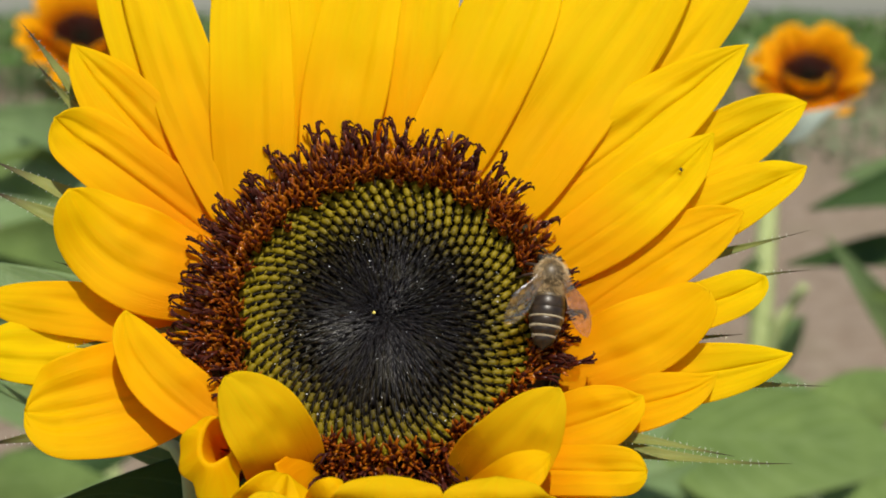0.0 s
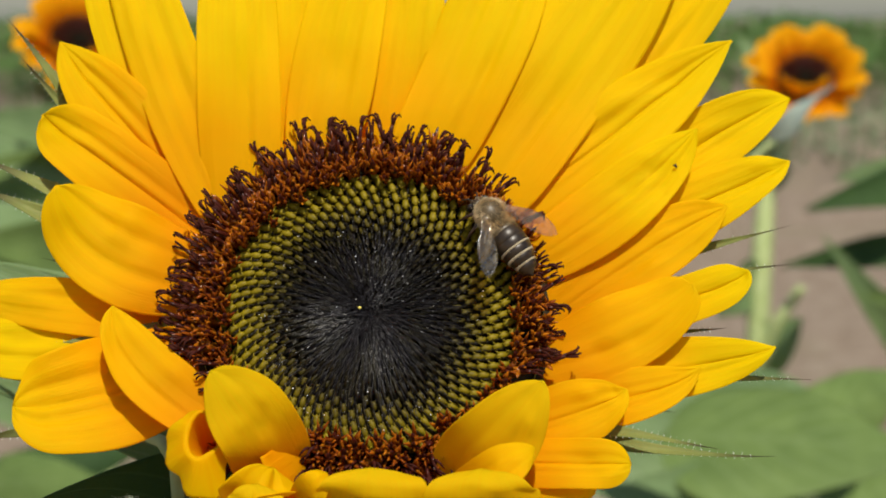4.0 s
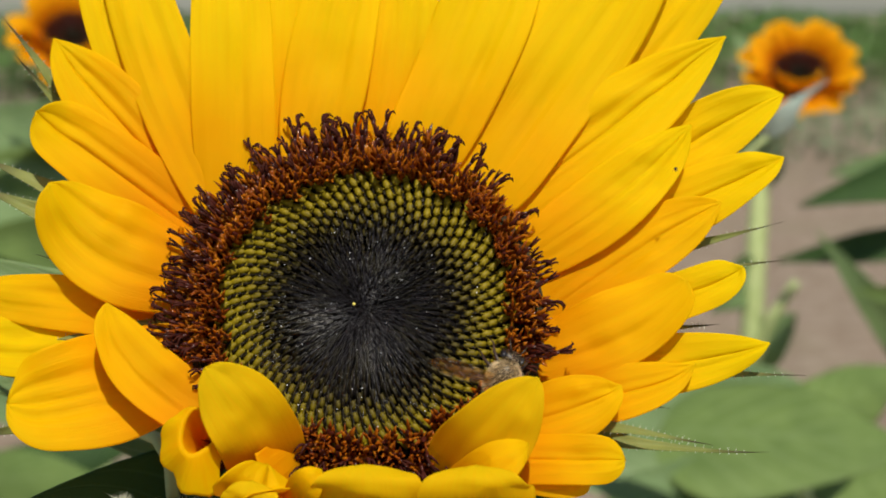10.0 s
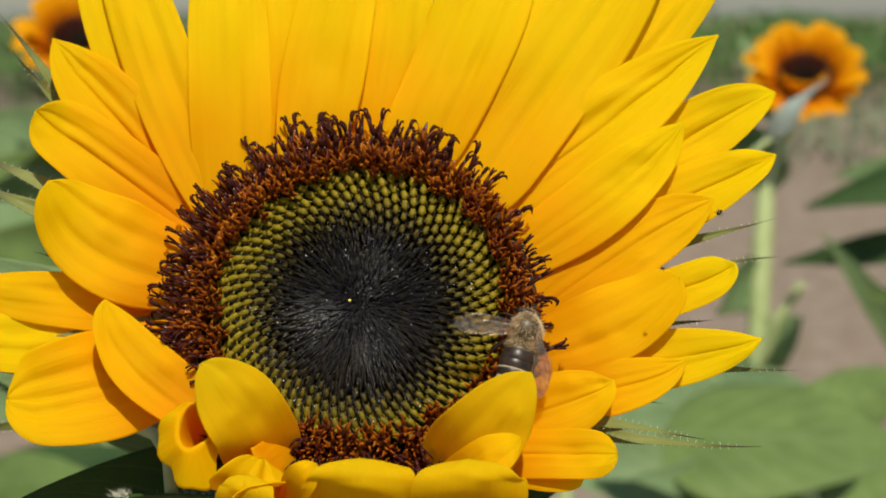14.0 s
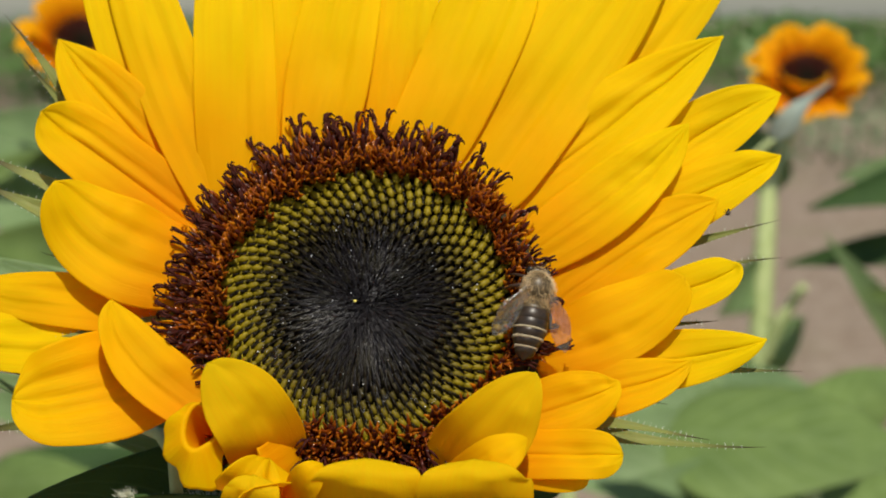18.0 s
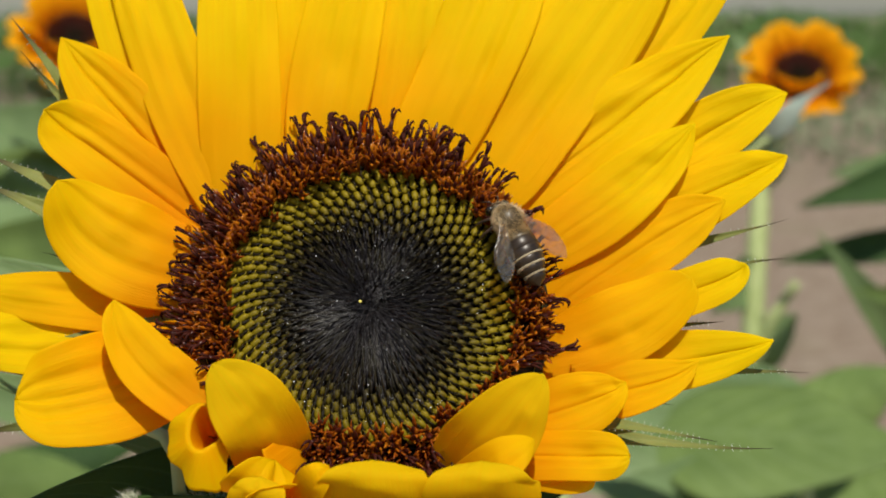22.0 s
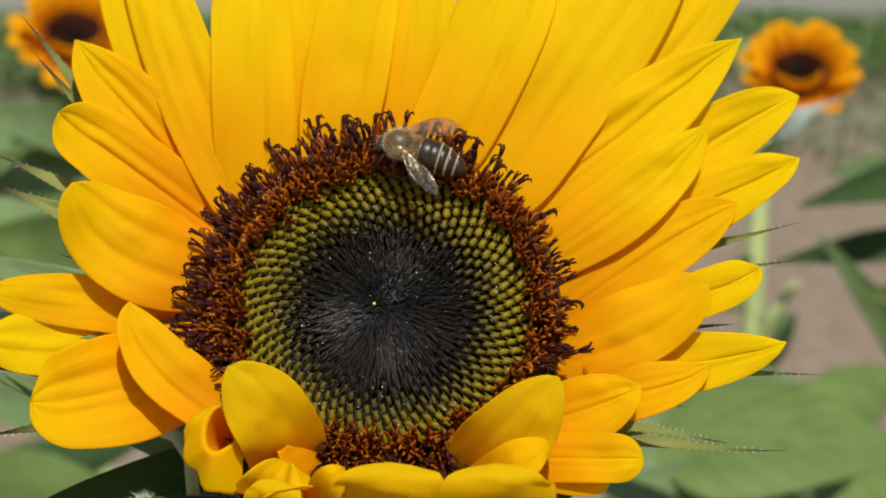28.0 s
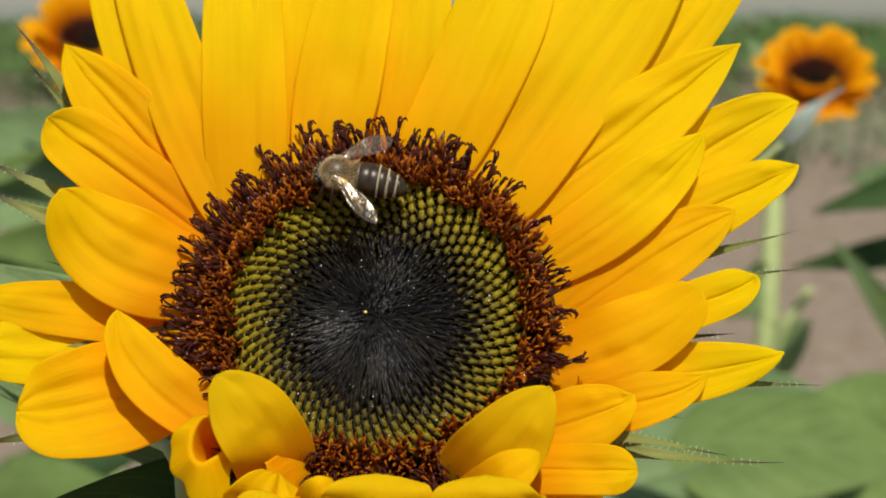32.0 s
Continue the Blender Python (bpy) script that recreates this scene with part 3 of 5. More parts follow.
bract(1.8, 8.4, 55.7, -4.0, 0.0, 4.0)
bract(-15.4, -7.2, 57.0, -5.0, 2.0, 4.8)
bract(-35.3, -19.3, 53.7, -2.0, 2.0, 4.0)
bract(-35.3, -22.3, 46.5, 2.0, 2.0, 4.0)
bract(15.5, 14.1, 57.1, -5.0, 0.0, 4.0)
bract(-34.0, -24.6, 38.5, -4.0, 2.0, 7.5, hairy=False)
bract(-26.0, -17.5, 40.3, -2.0, 2.0, 4.8)
bract(-5.1, -0.3, 45.9, -5.0, 0.0, 4.0)
bract(171.0, 138.9, 67.9, -5.0, 1.0, 6.5, r0=24.0, h0=-10)
bract(153.0, 141.7, 61.8, -4.0, 1.0, 6.0, r0=25.0, h0=-10)
bract(160.6, 156.3, 58.1, -3.0, 2.0, 9.0, h0=-10)
bract(165.5, 160.4, 56.4, -2.0, 2.0, 10.0, h0=-10)
bract(178.4, 167.9, 44.5, -4.0, 0.0, 5.0)
bract(-168.3, -174.2, 54.5, -6.0, 2.0, 16.0)
bract(-154.8, -164.2, 54.0, -6.0, 2.0, 8.0)

# the back of the head, and the stem
def lathe(rows, sides=48):
    h = Heap()
    verts = [(r * 0.001 * math.cos(k * 2 * math.pi / sides), r * 0.001 * math.sin(k * 2 * math.pi / sides), z * 0.001) for r, z in rows for k in range(sides)]
    faces = [(i * sides + k, i * sides + (k + 1) % sides, (i + 1) * sides + (k + 1) % sides, (i + 1) * sides + k) for i in range(len(rows) - 1) for k in range(sides)]
    h.add(verts, faces)
    return h


part("receptacle", lathe([(0.01, -14), (6, -13.5), (13, -11.5), (19, -7.5), (22.3, -3.6), (22.0, -2.0)]).mesh("receptacle"), BRACT, sunflower, "green back of the flower head", m=TO_FOOT)
bed_rows = [(0.01, dome(0) - 0.6)] + [(r, dome(r) - 0.6) for r in (3, 6, 9, 12, 15, 17, 19, 21, 22.5)] + [(23.0, -3.0)]
disc = part("disc", lathe(bed_rows[::-1]).mesh("disc"), BED, sunflower, "domed disc packed with dark and olive florets", m=TO_FOOT)

back = FACE @ Vector((0, 0, -0.0125))
stem_path = bend(vec(*back), vec(0.004, 0.10, 1.12), vec(0.012, 0.14, 0.95), 14)
stem_path = np.concatenate([stem_path, np.linspace(stem_path[-1], FOOT + vec(0, 0, -0.03), 16)[1:]])
hp = Heap()
hp.tube(stem_path - FOOT, np.interp(np.linspace(0, 1, len(stem_path)), [0, 0.06, 0.3, 1], [0.007, 0.0055, 0.006, 0.011]), 12)
part("stem", hp.mesh("stem"), STEM, sunflower, "straight pale green hairy stem")


# ---- the disc: florets in spirals ----
def lobes(hp, rnd, r, z, long, flare, slot=0):
    """Five pointed lobes round the mouth of a tube."""
    for k in range(4):
        a = k * 1.5708 + rnd.uniform(-.35, .35)
        d = vec(math.cos(a), math.sin(a), 0)
        p = d * r + vec(0, 0, z)
        l = long * rnd.uniform(0.75, 1.25)
        hp.tube([p, p + d * l * flare * 0.35 + vec(0, 0, l * 0.55), p + d * l * flare + vec(0, 0, l)], [0.00034, 0.00028, 0.00003], 5, slot, 0.6)


def open_floret(name, tall, spread, seed):
    """A tubular floret with its dark anther column and two drooping stigma arms."""
    rnd, hp = random.Random(seed), Heap()
    hp.tube([(0, 0, -0.0012), (0, 0, 0.0004), (0, 0, 0.0016), (0, 0, 0.0024)], [0.00042, 0.0004, 0.0005, 0.00052], 6, 0)
    lobes(hp, rnd, 0.0004, 0.0022, 0.0008, 0.8)
    lean = vec(rnd.uniform(0.1, 0.5), rnd.uniform(-.25, .25), 1)
    low = vec(0, 0, 0.0014)
    top = low + lean * 0.0034 * tall + vec(0.0004, 0, 0)
    hp.tube([low, low + lean * 0.0014 * tall, low + lean * 0.0027 * tall + vec(0.0001, 0, 0), top], [0.00027, 0.00028, 0.00027, 0.00018], 6, 1)
    for sgn in (-1, 1):
        w = vec(0, sgn * 0.00016, 0) * spread
        q = [top - lean * 0.0003, top + w + vec(0.0001, 0, 0.0005), top + w * 1.5 + vec(0.0004, 0, 0.0009), top + w * 2 + vec(0.0009, 0, 0.0009), top + w * 2.5 + vec(0.0013, 0, 0.0004)]
        hp.tube(q, [0.0002, 0.0002, 0.00019, 0.00015, 0.00005], 5, 2, 0.8)
    return hp.mesh(name)


def closed_floret(name, seed):
    """A floret about to open: an amber flame-like tube round a dark glossy tip."""
    rnd, hp = random.Random(seed), Heap()
    lean = vec(rnd.uniform(-.2, .2), rnd.uniform(-.2, .2), 0) * 0.001
    hp.tube([(0, 0, -0.0012), (0, 0, 0.0008), lean + vec(0, 0, 0.0022), lean + vec(0, 0, 0.003)], [0.00038, 0.0004, 0.0005, 0.00046], 6, 0)
    for k in (0, 1):
        hp.tube([lean + vec(0, 0, 0.0024), lean + vec(0.0001, 0.0001 * k, 0.0034), lean * 1.6 + vec(0.0001, 0, 0.0042 + 0.0007 * (seed % 2))], [0.00036, 0.00036, 0.00007], 6, 1)
    lobes(hp, rnd, 0.0004, 0.0025, 0.0021, rnd.uniform(0.05, 0.4), 0)
    return hp.mesh(name)


def bud_shape(hp, place, turn, size, rnd, slot=0):
    """A closed bud: a plump body with two small horns, leaning to the middle."""
    rows = [(0.5, -0.9), (0.6, 0.0), (0.7, 0.6), (0.72, 1.0), (0.6, 1.3), (0.28, 1.46)]
    sides = 8
    verts = []
    for k, (r, z) in enumerate(rows):
        for j in range(sides):
            a = j * 2 * math.pi / sides
            verts.append((1.28 * r * math.cos(a) - 0.2 * max(z, 0) ** 2, 0.7 * r * math.sin(a), z))
    n = len(rows)
    faces = [(i * sides + j, i * sides + (j + 1) % sides, (i + 1) * sides + (j + 1) % sides, (i + 1) * sides + j) for i in range(n - 1) for j in range(sides)]
    faces.append(tuple((n - 1) * sides + j for j in range(sides)))
    slots = [1] * (sides * 2) + [0] * (len(faces) - sides * 2)
    for y in (-0.27, 0.26):
        o = len(verts)
        p = vec(-0.6, y, 1.15)
        tip = p + vec(-0.55, y * 0.9, 0.95)
        verts += [p + vec(0.18, -0.17, 0), p + vec(0.18, 0.17, 0), p + vec(-0.2, 0, -0.2), p + vec(0.05, 0, 0.22), tip]
        faces += [(o, o + 3, o + 4), (o + 3, o + 1, o + 4), (o + 1, o + 2, o + 4), (o + 2, o, o + 4)]
        slots += [0] * 4
    verts = np.array([tuple(v) for v in verts]) * 0.001 * size
    hp.add(verts @ np.array(turn).T + np.array(place), faces)
    hp.m[-len(faces):] = slots


def stand(angle, r, tilt, spin=0.0):
    """Turn of a floret on the disc: leaning out by tilt degrees from the axis."""
    return Matrix.Rotation(angle, 3, "Z") @ Matrix.Rotation(radians(tilt), 3, "Y") @ Matrix.Rotation(spin, 3, "Z")


STEP = 0.735
GOLDEN = math.radians(99.50156)
rnd = random.Random(11)
tall_set = [open_floret("open_floret", 0.58 + 0.07 * k, 0.5 + 0.25 * (k % 3), 40 + k) for k in range(6)]
mid_set = [closed_floret("amber_floret", 60 + k) for k in range(4)]
for k, me in enumerate(tall_set):
    for mt in (TUBE if k % 3 else TUBE_RED, ANTHER, STIGMA):
        me.materials.append(mt)
for k, me in enumerate(mid_set):
    for mt in (TUBE if k % 2 else TUBE_RED, ANTHER):
        me.materials.append(mt)
bud_heap = Heap()
bud_shape(bud_heap, (0, 0, 0), Matrix.Identity(3), 1.0, rnd)
bud_mesh = bud_heap.mesh("bud")
bud_mesh.materials.append(BUD)
bud_mesh.materials.append(BUD_FOOT)
rest_open, rest_bud, bristle, scale = Heap(), Heap(), Heap(), Heap()
RIM_GREEN, RIM_DARK, RIM_OUT = 18.3, 11.6, 22.3
made_open = made_bud = 0


def pour(me, m):
    """Adds a copy of a floret to the joined rest."""
    vs = np.empty(len(me.vertices) * 3)
    me.vertices.foreach_get("co", vs)
    vs = vs.reshape(-1, 3) @ np.array(m.to_3x3()).T + np.array(m.translation)
    rest_open.v.append(vs)
    rest_open.f.extend([tuple(i + rest_open.n for i in p.vertices) for p in me.polygons])
    dark = 3 if me.materials[0] == TUBE_RED else 0
    rest_open.m.extend([p.material_index or dark for p in me.polygons])
    rest_open.n += len(vs)


k = 0
while True:
    k += 1
    r = STEP * math.sqrt(k)
    if r > RIM_OUT:
        break
    a = k * GOLDEN
    deg = math.degrees(math.atan2(math.sin(a), math.cos(a)))
    out_here = RIM_OUT - 1.2 * max(0.0, math.cos(a - 0.15)) ** 2
    if r > out_here or (-55 < deg < -17 and r > 20.2) or (-165 < deg < -138 and r > 20.2):
        continue
    edge = RIM_GREEN - 1.0 * max(0.0, -math.sin(a)) ** 3 + 0.35 * noise.noise((2 * math.cos(a), 2 * math.sin(a), 1))
    a, r = a + rnd.uniform(-0.03, 0.03) / max(r, 2), r + rnd.uniform(-0.03, 0.03)
    row = math.atan2(r * 0.03697, STEP * STEP * 38 / max(r, 1))
    at = vec(r * math.cos(a), r * math.sin(a), dome(r)) * 0.001
    if r > edge:
        out = (r - edge) / (RIM_OUT - edge)
        old = out + rnd.uniform(-0.22, 0.22) > 0.42
        low = max(0.0, -math.sin(a)) ** 2
        for twin in range(3 if rnd.random() < 0.5 else 2):
            me = rnd.choice(tall_set if old and twin < 2 else mid_set)
            turn = stand(a, r, (58 * out * (1 - 0.7 * low) - 3) + rnd.uniform(-12, 12), rnd.uniform(-.9, .9) if old else rnd.uniform(0, 6.28))
            size = rnd.uniform(0.9, 1.2) * (0.9 + 0.16 * out + 0.1 * low) * (1.0 if not twin else 0.92)
            m = Matrix.Translation(at + vec(rnd.uniform(-.5, .5), rnd.uniform(-.5, .5), 0) * 0.001 * (1 + 0.5 * twin)) @ turn.to_4x4() @ Matrix.Scale(size, 4)
            if -75 < deg < 165 and made_open < 300:
                part("floret", me, None, disc, m=m)
                made_open += 1
            else:
                pour(me, m)
        if r < edge + 1.0:
            bud_shape(rest_bud, at, stand(a, r, r * 0.4, row), 0.9, rnd)
    elif r > RIM_DARK - 4:
        grow = min(1.0, max(0.0, (r - RIM_DARK + 4) / 7.5))
        turn = stand(a, r, r * 0.4 + rnd.uniform(-3, 3), row + rnd.uniform(-.08, .08))
        size = (0.4 + (0.6 - 0.1 * max(0.0, -math.sin(a))) * grow) * rnd.uniform(0.95, 1.05)
        if -75 < deg < 165 and made_bud < 300 and r > 15.4:
            part("bud", bud_mesh, None, disc, m=Matrix.Translation(at) @ turn.to_4x4() @ Matrix.Scale(size, 4))
            made_bud += 1
        else:
            bud_shape(rest_bud, at, turn, size, rnd)
    # a dark keeled scale beside each bud, along the spiral row
    ax, side_ = vec(math.cos(a + row), math.sin(a + row), 0), vec(-math.sin(a + row), math.cos(a + row), 0)
    if RIM_DARK - 3 < r < edge + 0.5:
        mid = at + (side_ * 0.58 - ax * 0.1) * 0.001
        for n in range(7 if math.cos(a - 3.9) > -0.2 else 3):
            p = mid + (ax * rnd.uniform(-.75, .75) + side_ * rnd.uniform(-.1, .1)) * 0.001 - vec(0, 0, 0.0003)
            l = rnd.uniform(1.75, 2.25) * 0.001
            scale.tube([p, p + vec(0, 0, l * 0.75) - ax * l * 0.1, p + vec(0, 0, l) - ax * l * 0.45 + side_ * l * 0.06], [0.00019, 0.00015, 0.00002], 4, 0, 0.7)
    # fine dark bristles, leaning to the middle
    if r < RIM_DARK + 4.5:
        many = 19 if r < RIM_DARK - 3 else (13 if r < RIM_DARK - 1.5 else (7 if r < RIM_DARK + 1 else 3))
        for _ in range(many):
            aa, rr = a + rnd.uniform(-.9, .9) / max(r, 1.0), max(0.1, r + rnd.uniform(-.9, .9))
            p = vec(rr * math.cos(aa), rr * math.sin(aa), dome(rr) - 0.3) * 0.001
            inn = vec(-math.cos(aa), -math.sin(aa), 0)
            tang = vec(-inn[1], inn[0], 0) * rnd.uniform(-.12, .12)
            l = rnd.uniform(1.4, 2.3) * (1.0 if r < RIM_DARK else 0.8) * 0.001
            lean = 0.4 + 0.75 * min(1, rr / 8)
            q1 = p + vec(0, 0, 0.8) * l * 0.7 + inn * l * 0.2
            q2 = p + vec(0, 0, 0.95) * l + (inn * lean + tang) * l
            bristle.tube([p, q1, q2], [0.00013, 0.00011, 0.00002], 3, 1 if r > 6 and rnd.random() < 0.3 else 0)
part("scale_rest", scale.mesh("scale_rest"), [SCALE], disc, "dark brown pointed scales between the buds", kind="stuff")
o = part("floret_rest", rest_open.mesh("floret_rest"), [TUBE, ANTHER, STIGMA, TUBE_RED], disc, "crowded brown florets with black curled tips", kind="stuff")
o = part("bud_rest", rest_bud.mesh("bud_rest"), [BUD_SHARED, BUD_FOOT], disc, "small closed olive buds in spirals", kind="stuff")
o = part("chaff", bristle.mesh("chaff"), [PALEA, AWN], disc, "blackish bristly scale tips at the middle of the disc", kind="stuff")

# pale glossy beads standing in for sun glints, and a pollen grain on the middle
GLINT = Shade("glint", 0.05, 0.9).colour((0.85, 0.87, 0.9)).m
rnd, hp = random.Random(8), Heap()
for _ in range(150):
    rr, aa = 15.5 * math.sqrt(rnd.random()), rnd.uniform(0, 6.283)
    hp.ball(vec(rr * math.cos(aa), rr * math.sin(aa), dome(rr) + 1.6) * 0.001, [rnd.choice((0.035, 0.04, 0.045, 0.05, 0.06, 0.07, 0.1)) * 0.001] * 3, 5, 6)
part("glint", hp.mesh("glint"), GLINT, disc, "tiny pale beads standing in for glints of sunlight", kind="stuff")
hp = Heap()
hp.ball(vec(-1.5, 1.0, dome(1.8) + 1.7) * 0.001, (0.00024, 0.00022, 0.0002), 6, 8)
part("pollen_grain", hp.mesh("pollen_grain"), plain_material("pollen", (0.75, 0.62, 0.1), (0.85, 0.75, 0.2), 900), disc, "yellow grain of pollen")

# ---- the neighbouring plants ----
def leaf_mesh(base, tip, width, side, sag=0.12, cup=0.25, wave=0.03, seed=1):
    """A broad pointed leaf on a short stalk; places in metres, in its thing's space."""
    b, t = vec(*base), vec(*tip)
    l = np.linalg.norm(t - b)
    s = vec(*side)
    s /= np.linalg.norm(s)
    up = np.cross(t - b, s)
    up /= np.linalg.norm(up) + 1e-9
    if up[2] < 0:
        up = -up
    m = (b + t) / 2 + up * sag * l
    g = strip(bend(b, m, t, 30), s, width, leaf_profile, cup, 0.0, wave * width, seed, 17)
    return shell("leaf", g, 0.0008)


def leaf(parent, base, tip, width, side=(0, 0, 1), material=None, label="", sag=0.12, seed=1, cup=0.25):
    """A leaf given by places in the world, under a plant that stands unturned."""
    o = vec(*parent.location)
    return part("leaf", leaf_mesh(vec(*base) - o, vec(*tip) - o, width, side, sag, cup, 0.03, seed), material or LEAF, parent, label)


def stalk(parent, name, places, radii):
    o = vec(*parent.location)
    hp = Heap()
    p = np.array(places, float)
    q = np.linspace(0, 1, 22)
    k = np.linspace(0, 1, len(p))
    hp.tube(np.stack([np.interp(q, k, p[:, i]) for i in range(3)], 1) - o, np.interp(q, np.linspace(0, 1, len(radii)), radii), 10)
    return part(name, hp.mesh(name), STEM, parent)


def far_head(parent, centre, elev, turn, scale, seed):
    """A smaller bloom: two rings of cupped petals round a dark disc."""
    rnd = random.Random(seed)
    e, a = radians(elev), radians(turn)
    n = vec(math.sin(a) * math.cos(e), -math.cos(a) * math.cos(e), math.sin(e))
    u = vec(math.cos(a), math.sin(a), 0)
    v = np.cross(n, u)
    c = vec(*centre) - vec(*parent.location)
    m = Matrix(((u[0], v[0], n[0], c[0]), (u[1], v[1], n[1], c[1]), (u[2], v[2], n[2], c[2]), (0, 0, 0, 1))) @ Matrix.Scale(scale, 4)
    for k in range(30):
        ang = k * 12 + rnd.uniform(-5, 5)
        inner = k % 2
        b, t = polar(ang, 20, -2), polar(ang + rnd.uniform(-6, 6), rnd.uniform(47, 55) - 9 * inner, rnd.uniform(5, 14) + 7 * inner)
        low = math.sin(radians(ang)) < -0.35
        if low and inner:
            t = polar(ang + rnd.uniform(-6, 6), rnd.uniform(17, 25), rnd.uniform(15, 20))
        aa = radians(ang)
        g = strip(bend(b, b * 0.4 + t * 0.6 + vec(0, 0, 0.006 * (1 - 2 * low)), t, 14), -vec(-math.sin(aa), math.cos(aa), 0), 0.0185, petal_profile(2.4), 0.25, 0.0004, 0.0004, k, 7)
        part("petal", shell("petal", g, 0.0005), PETAL_FAR, parent, m=m)
    hp = Heap()
    for k in range(420):
        r, ang = 1.15 * math.sqrt(k + 0.5), k * GOLDEN
        p = polar(math.degrees(ang), r, 3 - 0.01 * r * r)
        hp.tube([p, p + vec(0, 0, 0.003) * (1 + (r > 13)), p + vec(0.3 * math.cos(ang), 0.3 * math.sin(ang), 1) * 0.004 * (1 + 0.5 * (r > 13))], [0.0007, 0.0007, 0.0002], 4, 0 if r > 7 else 1)
    dk = part("disc", lathe([(24, -4), (23, -1), (12, 1.2), (5, 2.5), (0.01, 3)]).mesh("disc"), BED, parent, "dark brown disc with an olive middle", m=m)
    part("floret_rest", hp.mesh("floret_rest"), [ANTHER, BUD_SHARED], dk, kind="stuff")
    part("receptacle", lathe([(0.01, -14), (8, -13), (15, -9), (19, -4), (19, -3)]).mesh("receptacle"), BRACT, parent, m=m)
    for k in range(14):
        ang = k * 25.7 + rnd.uniform(-6, 6)
        aa = radians(ang)
        b, t = polar(ang, 15, -8), polar(ang, rnd.uniform(34, 44), rnd.uniform(-12, 2))
        g = strip(bend(b, (b + t) / 2 + vec(0, 0, -0.003), t, 12), -vec(-math.sin(aa), math.cos(aa), 0), 0.011, bract_profile, 0.3, 0, 0.0005, k, 5)
        part("bract", shell("bract", g, 0.0008), BRACT, parent, m=m)


def plant(foot, label):
    ob = new("sunflower")
    ob.location = (foot[0], foot[1], 0)
    return tagged(ob, label, "sunflower", "sunflowers behind")


# the plant whose small bloom looks over the big one
tall_plant = plant((0.2838, 1.2855, 0.7619), "slender sunflower with a small orange bloom and pale stem")
far_head(tall_plant, (0.3225, 1.3157, 1.1345), 40, -8, 1.06, 4)
foot_r = (0.2838, 1.2855, 0.7619)
stalk(tall_plant, "stem", [(foot_r[0], foot_r[1], -0.02), (0.2823, 1.3009, 0.8791), (0.2872, 1.3132, 0.9720), (0.2940, 1.3321, 1.0395), (0.3142, 1.3589, 1.0799), (0.3262, 1.3438, 1.1180)], [0.011, 0.0105, 0.0095, 0.008, 0.006, 0.006])
stalk(tall_plant, "side_stalk", [(0.2838, 1.3009, 0.8791), (0.2972, 1.2870, 0.9266), (0.3171, 1.2813, 0.9594)], [0.006, 0.0055, 0.004])
leaf(tall_plant, (0.2920, 1.3312, 1.0321), (0.2731, 1.4006, 1.1001), 0.06, (1, 0.3, 0.2), LEAF, seed=2)
leaf(tall_plant, (0.3098, 1.3489, 1.0905), (0.2774, 1.3899, 1.1719), 0.035, (1, 0.2, 0.3), LEAF_PALE, seed=12)
leaf(tall_plant, (0.2872, 1.3125, 0.9671), (0.2391, 1.2581, 0.9364), 0.05, (0.3, 0.2, 1), LEAF_PALE, seed=3)
leaf(tall_plant, (0.2842, 1.3022, 0.8889), (0.3171, 1.2778, 0.9331), 0.045, (-.5, 0.4, 1), LEAF_PALE, seed=6)
leaf(tall_plant, (0.2842, 1.2984, 0.8596), (0.2247, 1.2531, 0.8986), 0.055, (0.1, 0.5, 1), LEAF_PALE, seed=7)
swaying_leaf = new("sunflower_leaf")
swaying_leaf.location = (0.1483, 0.5270, 1.1360)
tagged(swaying_leaf, "pale grey-green pointed leaf nodding in the wind", "leaf")
part("blade", leaf_mesh((0, 0, 0), vec(0.0239, -0.006, 0.0244), 0.0105, (0.75, -0.25, 0.62), 0.1, 0.3, 0.03, 5), LEAF_SILVER, swaying_leaf)
thin_stem = new("leaf_stem")
thin_stem.location = ((0.0608, 0.5368, 0.9738)[0], (0.0608, 0.5368, 0.9738)[1], 0)
tagged(thin_stem, "slender green stem of a young plant", "stem")
stalk(thin_stem, "stem", [(thin_stem.location[0], thin_stem.location[1], -0.02), (0.0608, 0.5368, 0.9738), (0.0748, 0.5360, 1.0445), (0.1078, 0.5331, 1.0991), (0.1383, 0.5309, 1.1251), (0.1490, 0.5275, 1.1362)], [0.005, 0.004, 0.0035, 0.003, 0.002, 0.0014])

# a leafy plant at its side
side_plant = plant((0.4296, 1.1883, 0.7894), "leafy sunflower plant with dark and pale green leaves")
fs = (0.4296, 1.1883, 0.7894)
stalk(side_plant, "stem", [(fs[0], fs[1], -0.02), (0.4250, 1.2003, 0.8808), (0.4346, 1.2742, 1.0594), (0.4394, 1.2892, 1.1729)], [0.012, 0.011, 0.009, 0.006])
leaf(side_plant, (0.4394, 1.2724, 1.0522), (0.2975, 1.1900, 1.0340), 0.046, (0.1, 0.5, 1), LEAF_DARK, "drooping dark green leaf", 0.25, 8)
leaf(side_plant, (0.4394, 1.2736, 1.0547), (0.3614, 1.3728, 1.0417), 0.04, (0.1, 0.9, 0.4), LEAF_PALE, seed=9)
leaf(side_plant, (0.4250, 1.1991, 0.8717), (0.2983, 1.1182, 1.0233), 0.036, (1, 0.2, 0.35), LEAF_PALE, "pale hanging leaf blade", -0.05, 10)
